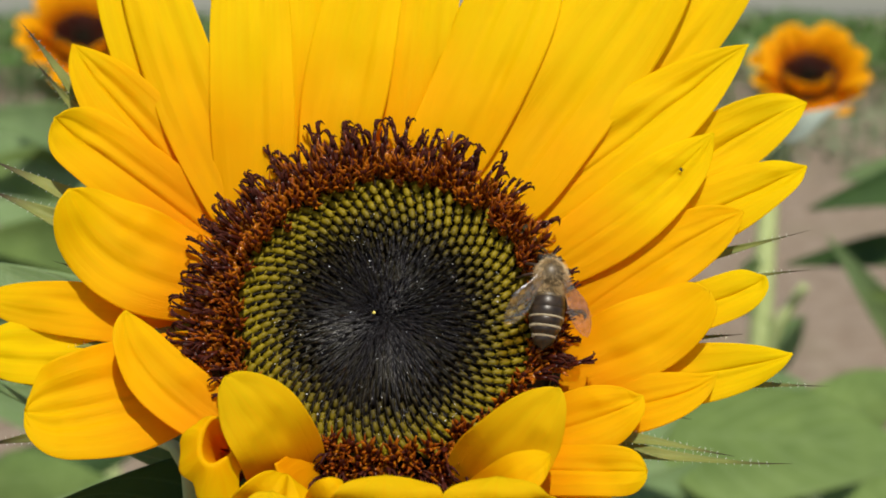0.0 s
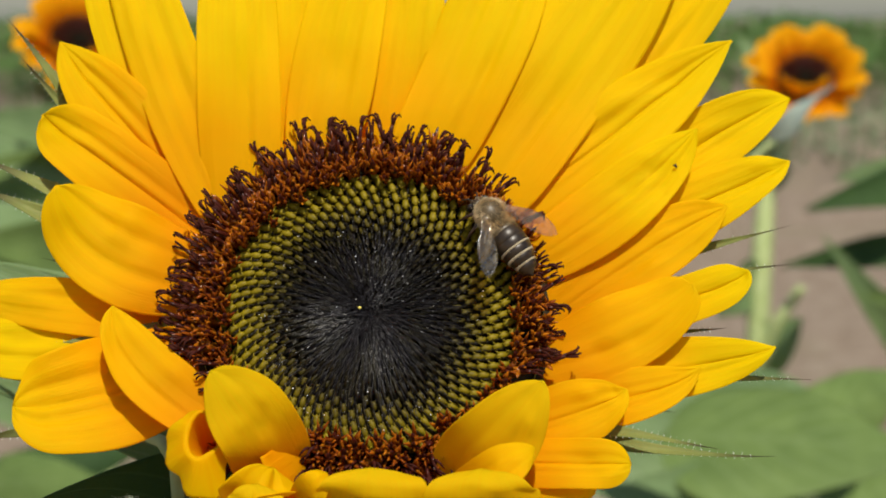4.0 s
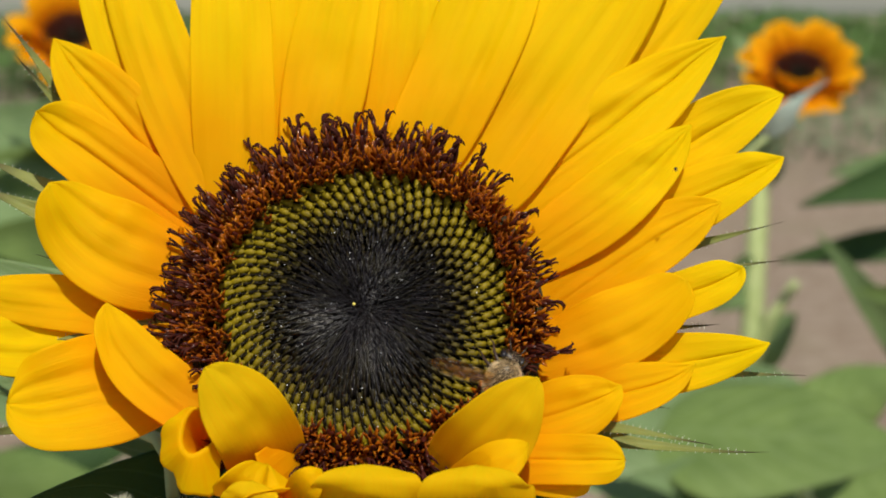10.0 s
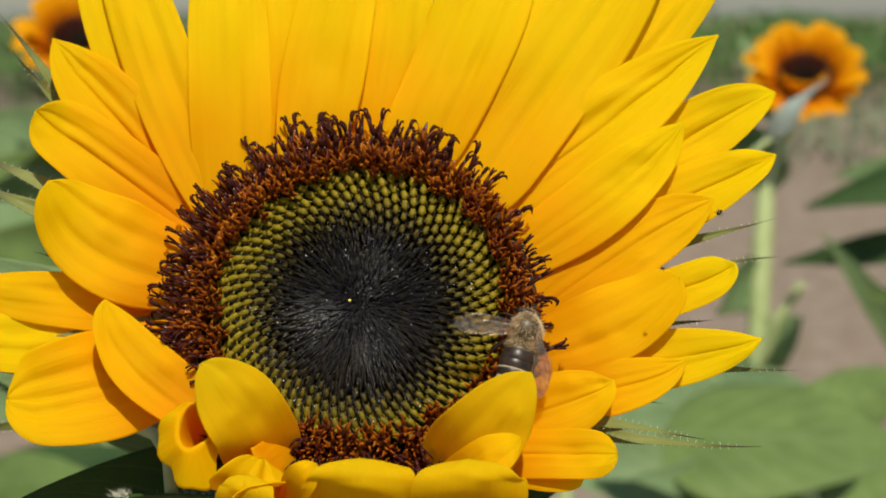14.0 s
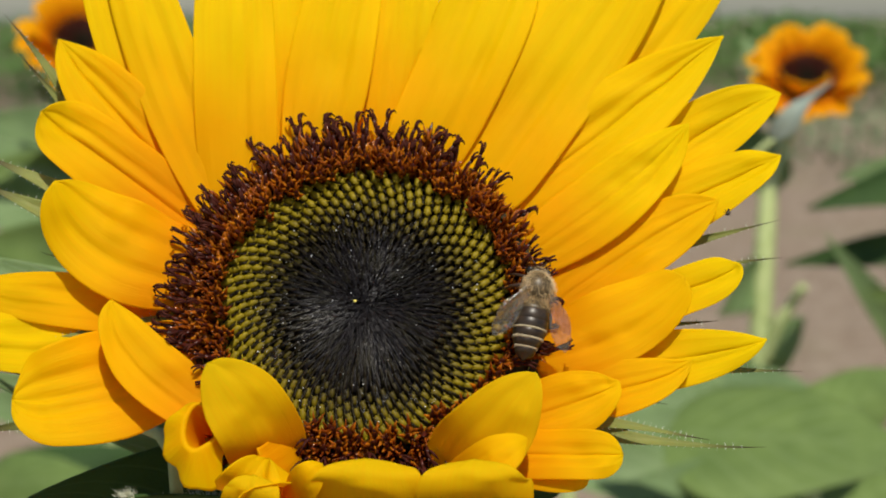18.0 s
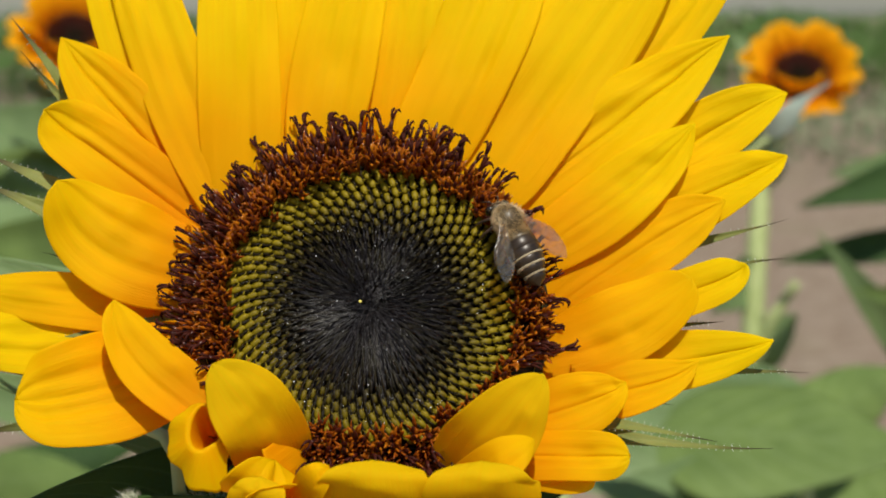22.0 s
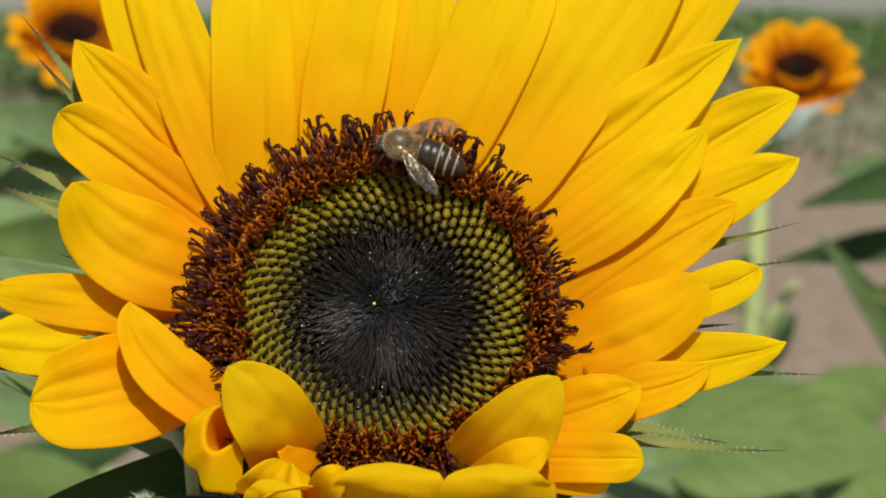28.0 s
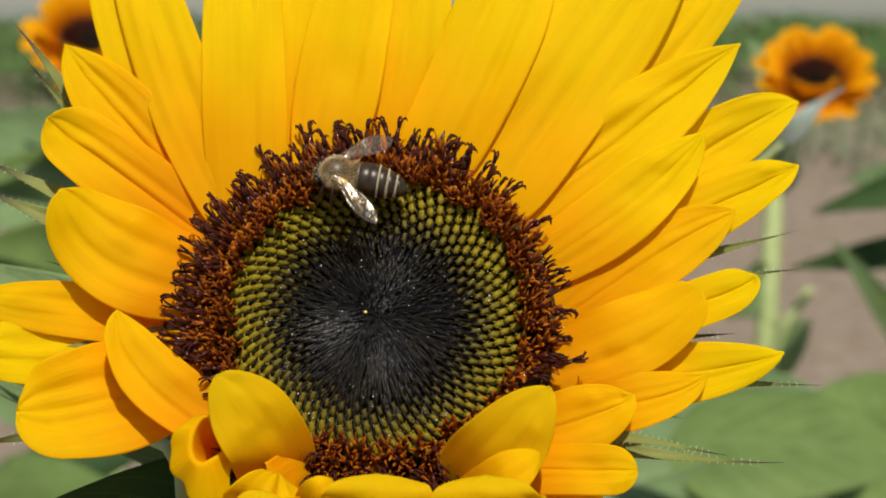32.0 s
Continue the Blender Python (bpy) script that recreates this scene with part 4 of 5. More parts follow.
# the shadow on this leaf is put into its dark colour
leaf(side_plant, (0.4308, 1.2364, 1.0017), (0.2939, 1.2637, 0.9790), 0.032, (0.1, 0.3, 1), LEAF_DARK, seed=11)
leaf(side_plant, (0.4308, 1.2285, 0.9415), (0.3156, 1.0629, 0.9864), 0.04, (0.3, 0.5, 1), LEAF, seed=13)

# low broad leaves in front of them
low_plant = plant((0.2507, 0.8319, 0.7643), "broad-leaved young sunflower plant in bright green")
fl = (0.2507, 0.8319, 0.7643)
stalk(low_plant, "stem", [(fl[0], fl[1], -0.02), (0.2507, 0.8388, 0.8164), (0.2373, 0.8683, 0.8873), (0.2409, 0.8725, 0.9191)], [0.01, 0.01, 0.008, 0.004])
leaf(low_plant, (0.1446, 0.8500, 0.9300), (0.2960, 0.8000, 0.9321), 0.115, (0.1, 0.85, 0.5), LEAF, "large bright green leaf", 0.06, 14, 0.08)
leaf(low_plant, (0.2409, 0.8697, 0.8979), (0.1155, 0.9041, 0.9292), 0.066, (0.15, 0.8, 1), LEAF_PALE, "", 0.12, 15)
leaf(low_plant, (0.2409, 0.8683, 0.8873), (0.1194, 0.8015, 0.9160), 0.05, (0.1, 0.5, 1), LEAF_PALE, "", 0.12, 16)
leaf(low_plant, (0.2471, 0.9004, 0.9010), (0.2164, 1.0559, 0.9331), 0.07, (1, 0.6, 0.3), LEAF_PALE, "", 0.1, 17)
leaf(low_plant, (0.2325, 0.9018, 0.9118), (0.3396, 1.0065, 0.9410), 0.06, (-0.3, 0.6, 0.9), LEAF, "", 0.1, 18)
leaf(low_plant, (0.2409, 0.8669, 0.8767), (0.1495, 0.7995, 0.9011), 0.03, (0.1, 0.6, 1), LEAF_DARK, "", 0.1, 20)
leaf(low_plant, (0.2576, 0.9437, 0.8468), (0.1527, 0.9938, 0.8444), 0.09, (0.1, 0.8, 1), LEAF, "", 0.1, 41)
leaf(low_plant, (0.2680, 0.9938, 0.8444), (0.2281, 1.1478, 0.8649), 0.09, (1, 0.6, 0.5), LEAF, "", 0.1, 42)
leaf(low_plant, (0.2576, 0.9437, 0.8468), (0.3611, 1.0462, 0.8594), 0.09, (-0.3, 0.8, 1), LEAF, "", 0.1, 43)

# the plant on the other side
leaf(low_plant, (0.2205, 1.0483, 0.8758), (0.1257, 1.1056, 0.9276), 0.075, (0.5, 0.6, 0.9), LEAF_PALE, "", 0.1, 51)
leaf(low_plant, (0.2156, 0.9472, 0.8733), (0.0744, 0.9482, 0.8809), 0.07, (0.1, 0.7, 1), LEAF_PALE, "", 0.1, 52)
leaf(low_plant, (0.2619, 1.0408, 0.8184), (0.1171, 1.0893, 0.8041), 0.1, (0.1, 0.7, 1), LEAF, "", 0.1, 53)

left_plant = plant((-0.2761, 1.2369, 0.7756), "sunflower with an orange bloom turned to the sun")
far_head(left_plant, (-0.2970, 1.2877, 1.1680), 38, 14, 1.1, 9)
ff = (-0.2761, 1.2369, 0.7756)
stalk(left_plant, "stem", [(ff[0], ff[1], -0.02), (-0.2785, 1.2556, 0.9175), (-0.2867, 1.3042, 1.0568), (-0.2891, 1.3156, 1.1436)], [0.012, 0.0115, 0.009, 0.006])
leaf(left_plant, (-0.2847, 1.2973, 1.0816), (-0.3686, 1.1800, 1.1099), 0.05, (0.1, 0.6, 1), LEAF_PALE, "", 0.12, 21)
leaf(left_plant, (-0.2838, 1.2929, 1.0481), (-0.3912, 1.2244, 1.0637), 0.055, (0.1, 0.5, 1), LEAF, "", 0.1, 22)
leaf(left_plant, (-0.2795, 1.2655, 0.9932), (-0.3594, 1.1174, 1.0170), 0.06, (0.1, 0.6, 1), LEAF, "", 0.12, 23)
leaf(left_plant, (-0.2795, 1.2630, 0.9743), (-0.4097, 1.2643, 0.9837), 0.05, (0.1, 0.4, 1), LEAF_DARK, "", 0.12, 24)
leaf(left_plant, (-0.2857, 1.3005, 1.1056), (-0.3429, 1.2842, 1.1351), 0.04, (0.5, 0.6, 1), LEAF_PALE, "", 0.12, 25)
leaf(left_plant, (-0.2857, 1.3011, 1.1104), (-0.3036, 1.2319, 1.1208), 0.025, (0.1, 0.6, 1), LEAF_DARK, "", 0.12, 26)
leaf(left_plant, (-0.2780, 1.2531, 0.8986), (-0.3686, 1.1594, 0.9532), 0.06, (0.1, 0.6, 1), LEAF_PALE, "", 0.12, 27)
leaf(left_plant, (-0.2776, 1.2456, 0.8418), (-0.3775, 1.1513, 0.8914), 0.06, (0.1, 0.6, 1), LEAF_PALE, "", 0.12, 28)

leaf(left_plant, (-0.2795, 1.2680, 1.0121), (-0.4050, 1.2226, 1.0500), 0.085, (0.1, 0.8, 1), LEAF_PALE, "", 0.1, 61)
leaf(left_plant, (-0.2847, 1.2967, 1.0768), (-0.4477, 1.3773, 1.0760), 0.07, (0.1, 0.8, 1), LEAF_PALE, "", 0.1, 62)
low_left = plant((-0.2941, 0.8798, 0.7450), "young sunflower plant with broad pale leaves")
fk = (-0.2941, 0.8798, 0.7450)
stalk(low_left, "stem", [(fk[0], fk[1], -0.02), (-0.2941, 0.8918, 0.8357), (-0.2905, 0.8989, 0.8901)], [0.01, 0.009, 0.004])
leaf(low_left, (-0.2941, 0.8985, 0.8865), (-0.2006, 0.8502, 0.9031), 0.05, (0.1, 0.65, 1), LEAF, "", 0.15, 29)
leaf(low_left, (-0.2941, 0.8980, 0.8828), (-0.1927, 0.9506, 0.8998), 0.045, (0.1, 0.65, 1), LEAF_DARK, "", 0.1, 30)
leaf(low_left, (-0.2941, 0.8965, 0.8720), (-0.1660, 0.9462, 0.8658), 0.05, (0.1, 0.65, 1), LEAF_PALE, "", 0.1, 31)

# the big flower's own upper leaves, just behind the head; the dark ones hold their shade in the colour
leaf(sunflower, (0.003, 0.06, 1.105), (-0.0461, 0.0068, 1.1234), 0.034, (0.2, 0.55, 1), LEAF_DARK, "hairy green leaf with its shade put into the dark colour", 0.05, 32)
leaf(sunflower, (0.003, 0.06, 1.10), (0.0375, 0.0324, 1.1268), 0.018, (0.1, 0.4, 1), LEAF_DARK, "hairy green leaf with its shade put into the dark colour", 0.1, 33)
leaf(sunflower, (0.003, 0.06, 1.105), (-0.0596, 0.0287, 1.1368), 0.014, (0.1, 0.4, 1), LEAF_PALE, "grey-green hairy leaf", 0.05, 34)
leaf(sunflower, (0.003, 0.05, 1.12), (-0.0679, 0.0557, 1.1503), 0.02, (0.1, 0.4, 1), LEAF_PALE, "grey-green leaf", 0.05, 35)


def hair_tufts(ob, count, spots, seed):
    """Short white hairs standing on a leaf, in tufts that stand in for sunlit patches; spots along the blade."""
    me, rnd, hp = ob.data, random.Random(seed), Heap()
    top = [v for v in me.vertices if v.normal.z > 0.1]
    for _ in range(spots):
        c = rnd.choice(top).co
        near = sorted(top, key=lambda v: (v.co - c).length)[:14]
        for _ in range(count):
            v = rnd.choice(near)
            p = vec(*v.co) + vec(rnd.gauss(0, 1), rnd.gauss(0, 1), 0) * 0.0006
            hp.hair(p, p + (vec(*v.normal) + vec(rnd.uniform(-.7, .7), rnd.uniform(-.7, .7), 0)) * rnd.uniform(0.0008, 0.0017), 0.00004)
    return part("leaf_hair", hp.mesh("leaf_hair", False), HAIR, ob, "white bristly hairs on a leaf, bunched to stand in for sunlit patches", kind="stuff")


own = leaf(sunflower, (0.003, 0.06, 1.10), (-0.0312, -0.0020, 1.1259), 0.02, (0.9, 0.3, 0.35), LEAF_DARK, "hairy green leaf with its shade put into the dark colour", 0.05, 36)
hair_tufts(own, 60, 9, 3)
stalk(sunflower, "leaf_stalk", [(-0.0343, 0.0227, 1.1298), (-0.0296, 0.0157, 1.1300), (-0.0271, 0.0104, 1.1282), (-0.0263, 0.0078, 1.1235)], [0.0008, 0.0009, 0.0008, 0.0009])


# ---- the honeybee ----
BEE_FUZZ = plain_material("bee_fuzz", (0.66, 0.5, 0.26), (0.92, 0.78, 0.52), 300, 0.8, 0.2, thin=0.3)
BEE_SKIN = plain_material("bee_shell", (0.012, 0.008, 0.005), (0.045, 0.028, 0.014), 700, 0.36, 0.4, 0.3, 0.00004)
BEE_BAND = plain_material("bee_band", (0.26, 0.21, 0.13), (0.44, 0.37, 0.24), 900, 0.75, 0.25)
BEE_PALE = plain_material("bee_pale_fur", (0.44, 0.36, 0.22), (0.64, 0.54, 0.36), 300, 0.8, 0.2, thin=0.3)
BEE_EYE = plain_material("bee_eye", (0.008, 0.006, 0.005), (0.02, 0.014, 0.01), 900, 0.15, 0.7)
BEE_LEG = plain_material("bee_leg", (0.02, 0.012, 0.008), (0.07, 0.035, 0.018), 900, 0.45, 0.5)
BEE_TAN = plain_material("bee_thorax", (0.05, 0.035, 0.016), (0.13, 0.09, 0.04), 600, 0.42, 0.45)


def wing_material():
    s = Shade("bee_wing", 0.14, 1.0)
    vein = s.t.nodes.new("ShaderNodeTexVoronoi")
    vein.feature = "DISTANCE_TO_EDGE"
    vein.inputs["Scale"].default_value = 5.0
    mp = s.t.nodes.new("ShaderNodeMapping")
    mp.inputs["Scale"].default_value = (0.8, 1.6, 1)
    s.put(s.coord.outputs["UV"], mp.inputs[0]), s.put(mp.outputs[0], vein.inputs["Vector"])
    line = s.ramp(vein.outputs["Distance"], (0.008, (1, 1, 1)), (0.03, (0, 0, 0)))
    s.colour(s.mix(line, (0.42, 0.34, 0.22), (0.06, 0.035, 0.02)))
    s.bump(s.math("ADD", s.noise(1300, 2), line), 0.9, 0.00012)
    clear = s.t.nodes.new("ShaderNodeBsdfTransparent")
    clear.inputs[0].default_value = (0.95, 0.86, 0.66, 1)
    mx = s.t.nodes.new("ShaderNodeMixShader")
    s.put(s.math("ADD", s.math("MULTIPLY", line, 0.34), 0.035), mx.inputs[0])
    s.put(clear.outputs[0], mx.inputs[1]), s.put(s.b.outputs[0], mx.inputs[2])
    film = s.t.nodes.new("ShaderNodeBsdfGlossy")
    film.inputs["Roughness"].default_value = 0.22
    top = s.t.nodes.new("ShaderNodeMixShader")
    top.inputs[0].default_value = 0.1
    s.put(s.b.inputs["Normal"].links[0].from_socket, film.inputs["Normal"])
    s.put(mx.outputs[0], top.inputs[1]), s.put(film.outputs[0], top.inputs[2])
    s.put(top.outputs[0], s.t.nodes["Material Output"].inputs[0])
    return s.m


BEE_WING = wing_material()
MM = 0.001


def spun(rows, sides=20, flat=0.9):
    """A body turned about x: rows of x, radius and centre height, in millimetres."""
    hp = Heap()
    verts = [(x * MM, r * MM * math.cos(k * 2 * math.pi / sides), (z + r * flat * math.sin(k * 2 * math.pi / sides)) * MM) for x, r, z in rows for k in range(sides)]
    n = len(rows)
    hp.add(verts, [(i * sides + k, (i + 1) * sides + k, (i + 1) * sides + (k + 1) % sides, i * sides + (k + 1) % sides) for i in range(n - 1) for k in range(sides)] + [tuple(range(sides)), tuple((n - 1) * sides + k for k in range(sides - 1, -1, -1))])
    return hp


def fuzz(name, parent, centre, size, count, length, seed, material, label, bald=0.0):
    rnd, hp = random.Random(seed), Heap()
    for _ in range(count):
        d = vec(rnd.gauss(0, 1), rnd.gauss(0, 1), rnd.gauss(0, 1))
        d /= np.linalg.norm(d)
        if d[2] < -0.6 or (d[2] > 0.55 and abs(d[1]) < 0.6 and d[0] < 0.45 and rnd.random() < bald):
            continue
        p = vec(*centre) + d * vec(*size)
        q = p + (d + vec(-0.5, 0, 0.1) + 0.35 * vec(rnd.uniform(-1, 1), rnd.uniform(-1, 1), rnd.uniform(-1, 1))) * length * rnd.uniform(0.6, 1.2)
        hp.hair(p, q, 0.000028)
    return part(name, hp.mesh(name, False), material, parent, label, kind="stuff")


bee = new("honeybee")
tagged(bee, "brown honeybee with a fuzzy tan thorax and pale-banded dark abdomen", "bee")
hp = Heap()
hp.ball((0, 0, 0), (2.0 * MM, 1.9 * MM, 1.7 * MM), 12, 18)
thorax = part("thorax", hp.mesh("thorax"), BEE_TAN, bee, "tan furry thorax")
fuzz("thorax_fur", thorax, (0, 0, 0), (1.95 * MM, 1.85 * MM, 1.65 * MM), 2800, 0.6 * MM, 1, BEE_FUZZ, "dense pale tan fur", 0.72)
hp = Heap()
hp.ball((2.2 * MM, 0, -1.2 * MM), (0.75 * MM, 1.5 * MM, 1.15 * MM), 10, 16)
head = part("head", hp.mesh("head"), BEE_SKIN, bee, "dark head")
for sg in (-1, 1):
    hp = Heap()
    hp.ball((2.25 * MM, sg * 1.2 * MM, -1.1 * MM), (0.6 * MM, 0.5 * MM, 0.95 * MM), 8, 12)
    part("eye", hp.mesh("eye"), BEE_EYE, head, "glossy black eye")
    hp = Heap()
    hp.tube([(2.8 * MM, sg * 0.3 * MM, -1.0 * MM), (3.3 * MM, sg * 0.7 * MM, -0.8 * MM), (3.7 * MM, sg * 1.0 * MM, -1.3 * MM), (4.0 * MM, sg * 1.2 * MM, -2.0 * MM)], [0.09 * MM, 0.1 * MM, 0.1 * MM, 0.08 * MM], 6)
    part("antenna", hp.mesh("antenna"), BEE_SKIN, head)
fuzz("face_fur", head, (2.15 * MM, 0, -1.0 * MM), (0.72 * MM, 1.1 * MM, 1.15 * MM), 350, 0.4 * MM, 2, BEE_FUZZ, "short tan fur")

segs = [(-1.8, 1.4, 2.05), (-3.0, 2.05, 2.2), (-4.3, 2.2, 2.15), (-5.6, 2.15, 1.9), (-6.8, 1.9, 1.4), (-7.9, 1.4, 0.2)]
for k, (x, ra, rb) in enumerate(segs):
    xe = segs[k + 1][0] if k + 1 < len(segs) else -9.3
    zc = lambda xx: -0.3 - 0.018 * (xx + 1.9) ** 2
    rows = [(x + 0.25, ra * 0.9, zc(x)), (x, ra * 1.0, zc(x)), ((x + xe) / 2, (ra + rb) / 2 * (1.01 if k < 5 else 1.5), zc((x + xe) / 2)), (xe + 0.12, rb * 1.015, zc(xe)), (xe - 0.05, rb * 0.97, zc(xe))]
    seg = part("abdomen_segment", spun(rows).mesh("abdomen_segment"), BEE_TAN if k == 0 else BEE_SKIN, bee, "dark brown glossy abdomen ring")
    if 1 < k < 5:
        w = 0.28 if k > 2 else 0.18
        rows = [(xe + 0.08 + w, (rb + (ra - rb) * w / (x - xe)) * 1.03, zc(xe)), (xe + 0.1, rb * 1.04, zc(xe)), (xe + 0.0, rb * 1.0, zc(xe))]
        part("hair_band", spun(rows).mesh("hair_band"), BEE_BAND, seg, "pale felt band")
        fuzz("band_fur", seg, ((xe + 0.2) * MM, 0, zc(xe) * MM), (0.3 * MM, rb * 1.02 * MM, rb * 0.92 * MM), 170, 0.22 * MM, 20 + k, BEE_PALE, "short pale hairs")
fuzz("waist_fur", thorax, (-2.1 * MM, 0, -0.3 * MM), (0.7 * MM, 1.75 * MM, 1.6 * MM), 900, 0.6 * MM, 3, BEE_FUZZ, "tan fur at the waist")


def wing_outline(length, width, blunt):
    def f(q):
        return np.maximum(0.12 + 0.88 * np.sin(math.pi * np.clip(q, 0, 1) ** blunt) ** 0.75 * (0.55 + 0.45 * q), 0.02) * (1 - np.clip((q - 0.9) / 0.1, 0, 1) ** 2 * 0.75)
    sp = np.stack([-np.linspace(0, length, 26), np.zeros(26), 0.02 * np.sin(np.linspace(0, 3, 26)) * length], 1) * MM
    return shell("wing", strip(sp, vec(0, 1, 0), width * MM, f, 0.06, 0.00006, 0.00007, int(length * 10), 13), 0.00004)


fore, hind = wing_outline(8.6, 3.1, 1.25), wing_outline(5.9, 2.3, 1.1)
wings = []
for sg in (1, -1):
    for nm, me, off, dx in (("forewing", fore, 0.0, 0.2), ("hindwing", hind, 14.0, -0.7)):
        ob = part(nm, me, BEE_WING, bee, "clear veined wing")
        wings.append((ob, sg, off, dx))

legs = []
for sg in (1, -1):
    for k, (x, reach, back_) in enumerate(((1.1, 1.8, 1.1), (0.0, 2.7, -0.4), (-1.1, 3.2, -2.4))):
        hp = Heap()
        pts = [(0, 0, 0), (back_ * 0.3, sg * reach * 0.5, -0.1), (back_ * 0.7, sg * reach * 0.78, -1.3), (back_, sg * reach * 0.88, -2.6), (back_ * 1.1, sg * (reach + 0.3), -3.6)]
        hp.tube(np.array(pts) * MM, [0.2 * MM, 0.23 * MM, (0.2 + 0.14 * (k == 2)) * MM, 0.13 * MM, 0.05 * MM], 7)
        legs.append((part("leg", hp.mesh("leg"), BEE_LEG, bee, "thin brown jointed leg"), x, sg, k))

# ---- two specks of insects on the petals ----
def speck(name, label, length):
    ob = new(name)
    tagged(ob, label, "insect")
    hp = Heap()
    hp.ball((0, 0, 0), (length * 0.36, length * 0.26, length * 0.22), 8, 10)
    part("wing_case", hp.mesh("wing_case"), BEE_SKIN, ob)
    hp = Heap()
    hp.ball((length * 0.42, 0, -length * 0.03), (length * 0.14, length * 0.15, length * 0.12), 6, 8)
    part("head", hp.mesh("head"), BEE_EYE, ob)
    for sg in (-1, 1):
        for k in (-1, 0, 1):
            hp = Heap()
            hp.tube([(k * length * 0.2, sg * length * 0.2, -length * 0.1), (k * length * 0.3, sg * length * 0.42, 0), (k * length * 0.36, sg * length * 0.5, -length * 0.22)], [length * 0.035, length * 0.03, length * 0.012], 5)
            part("leg", hp.mesh("leg"), BEE_LEG, ob)
    return ob


beetle = speck("small_beetle", "tiny dark brown beetle crawling on a yellow petal", 0.0011)
thrips = speck("small_bug", "minute brown bug walking along a petal's edge", 0.0007)

BEETLE_PATH = [
    (0.0, 0.04655, 0.01687, 1.16446, 60),
    (11.4, 0.04971, 0.01500, 1.16287, 60),
    (11.8, 0.04726, 0.00446, 1.16214, 200),
    (12.0, 0.04587, 0.00286, 1.16203, 210),
    (13.0, 0.04657, 0.00280, 1.16191, 60),
    (14.5, 0.04612, 0.00284, 1.16198, 40),
    (16.5, 0.04636, 0.00288, 1.16208, 50),
    (19.0, 0.04686, 0.00284, 1.16199, 80),
    (21.0, 0.04669, 0.00288, 1.16208, 60),
    (21.4, 0.04752, 0.00458, 1.16192, 40),
    (21.9, 0.04850, 0.01498, 1.16282, 120),
    (32.0, 0.04759, 0.01683, 1.16437, 120),
]
BUG_PATH = [
    (0.0, 0.03817, 0.00887, 1.16859, -60),
    (9.5, 0.04050, 0.00655, 1.16838, -60),
    (10.0, 0.03922, -0.00013, 1.16831, -100),
    (11.5, 0.03757, -0.00198, 1.16560, -110),
    (12.0, 0.03720, -0.00227, 1.16499, -90),
    (12.6, 0.03627, -0.00315, 1.15966, -90),
    (13.0, 0.03708, -0.00686, 1.15652, -70),
    (14.5, 0.03773, -0.00757, 1.15620, 0),
    (16.5, 0.03857, -0.00466, 1.15418, -40),
    (18.0, 0.04036, 0.00226, 1.15010, -60),
    (32.0, 0.03854, 0.00399, 1.15141, -60),
]
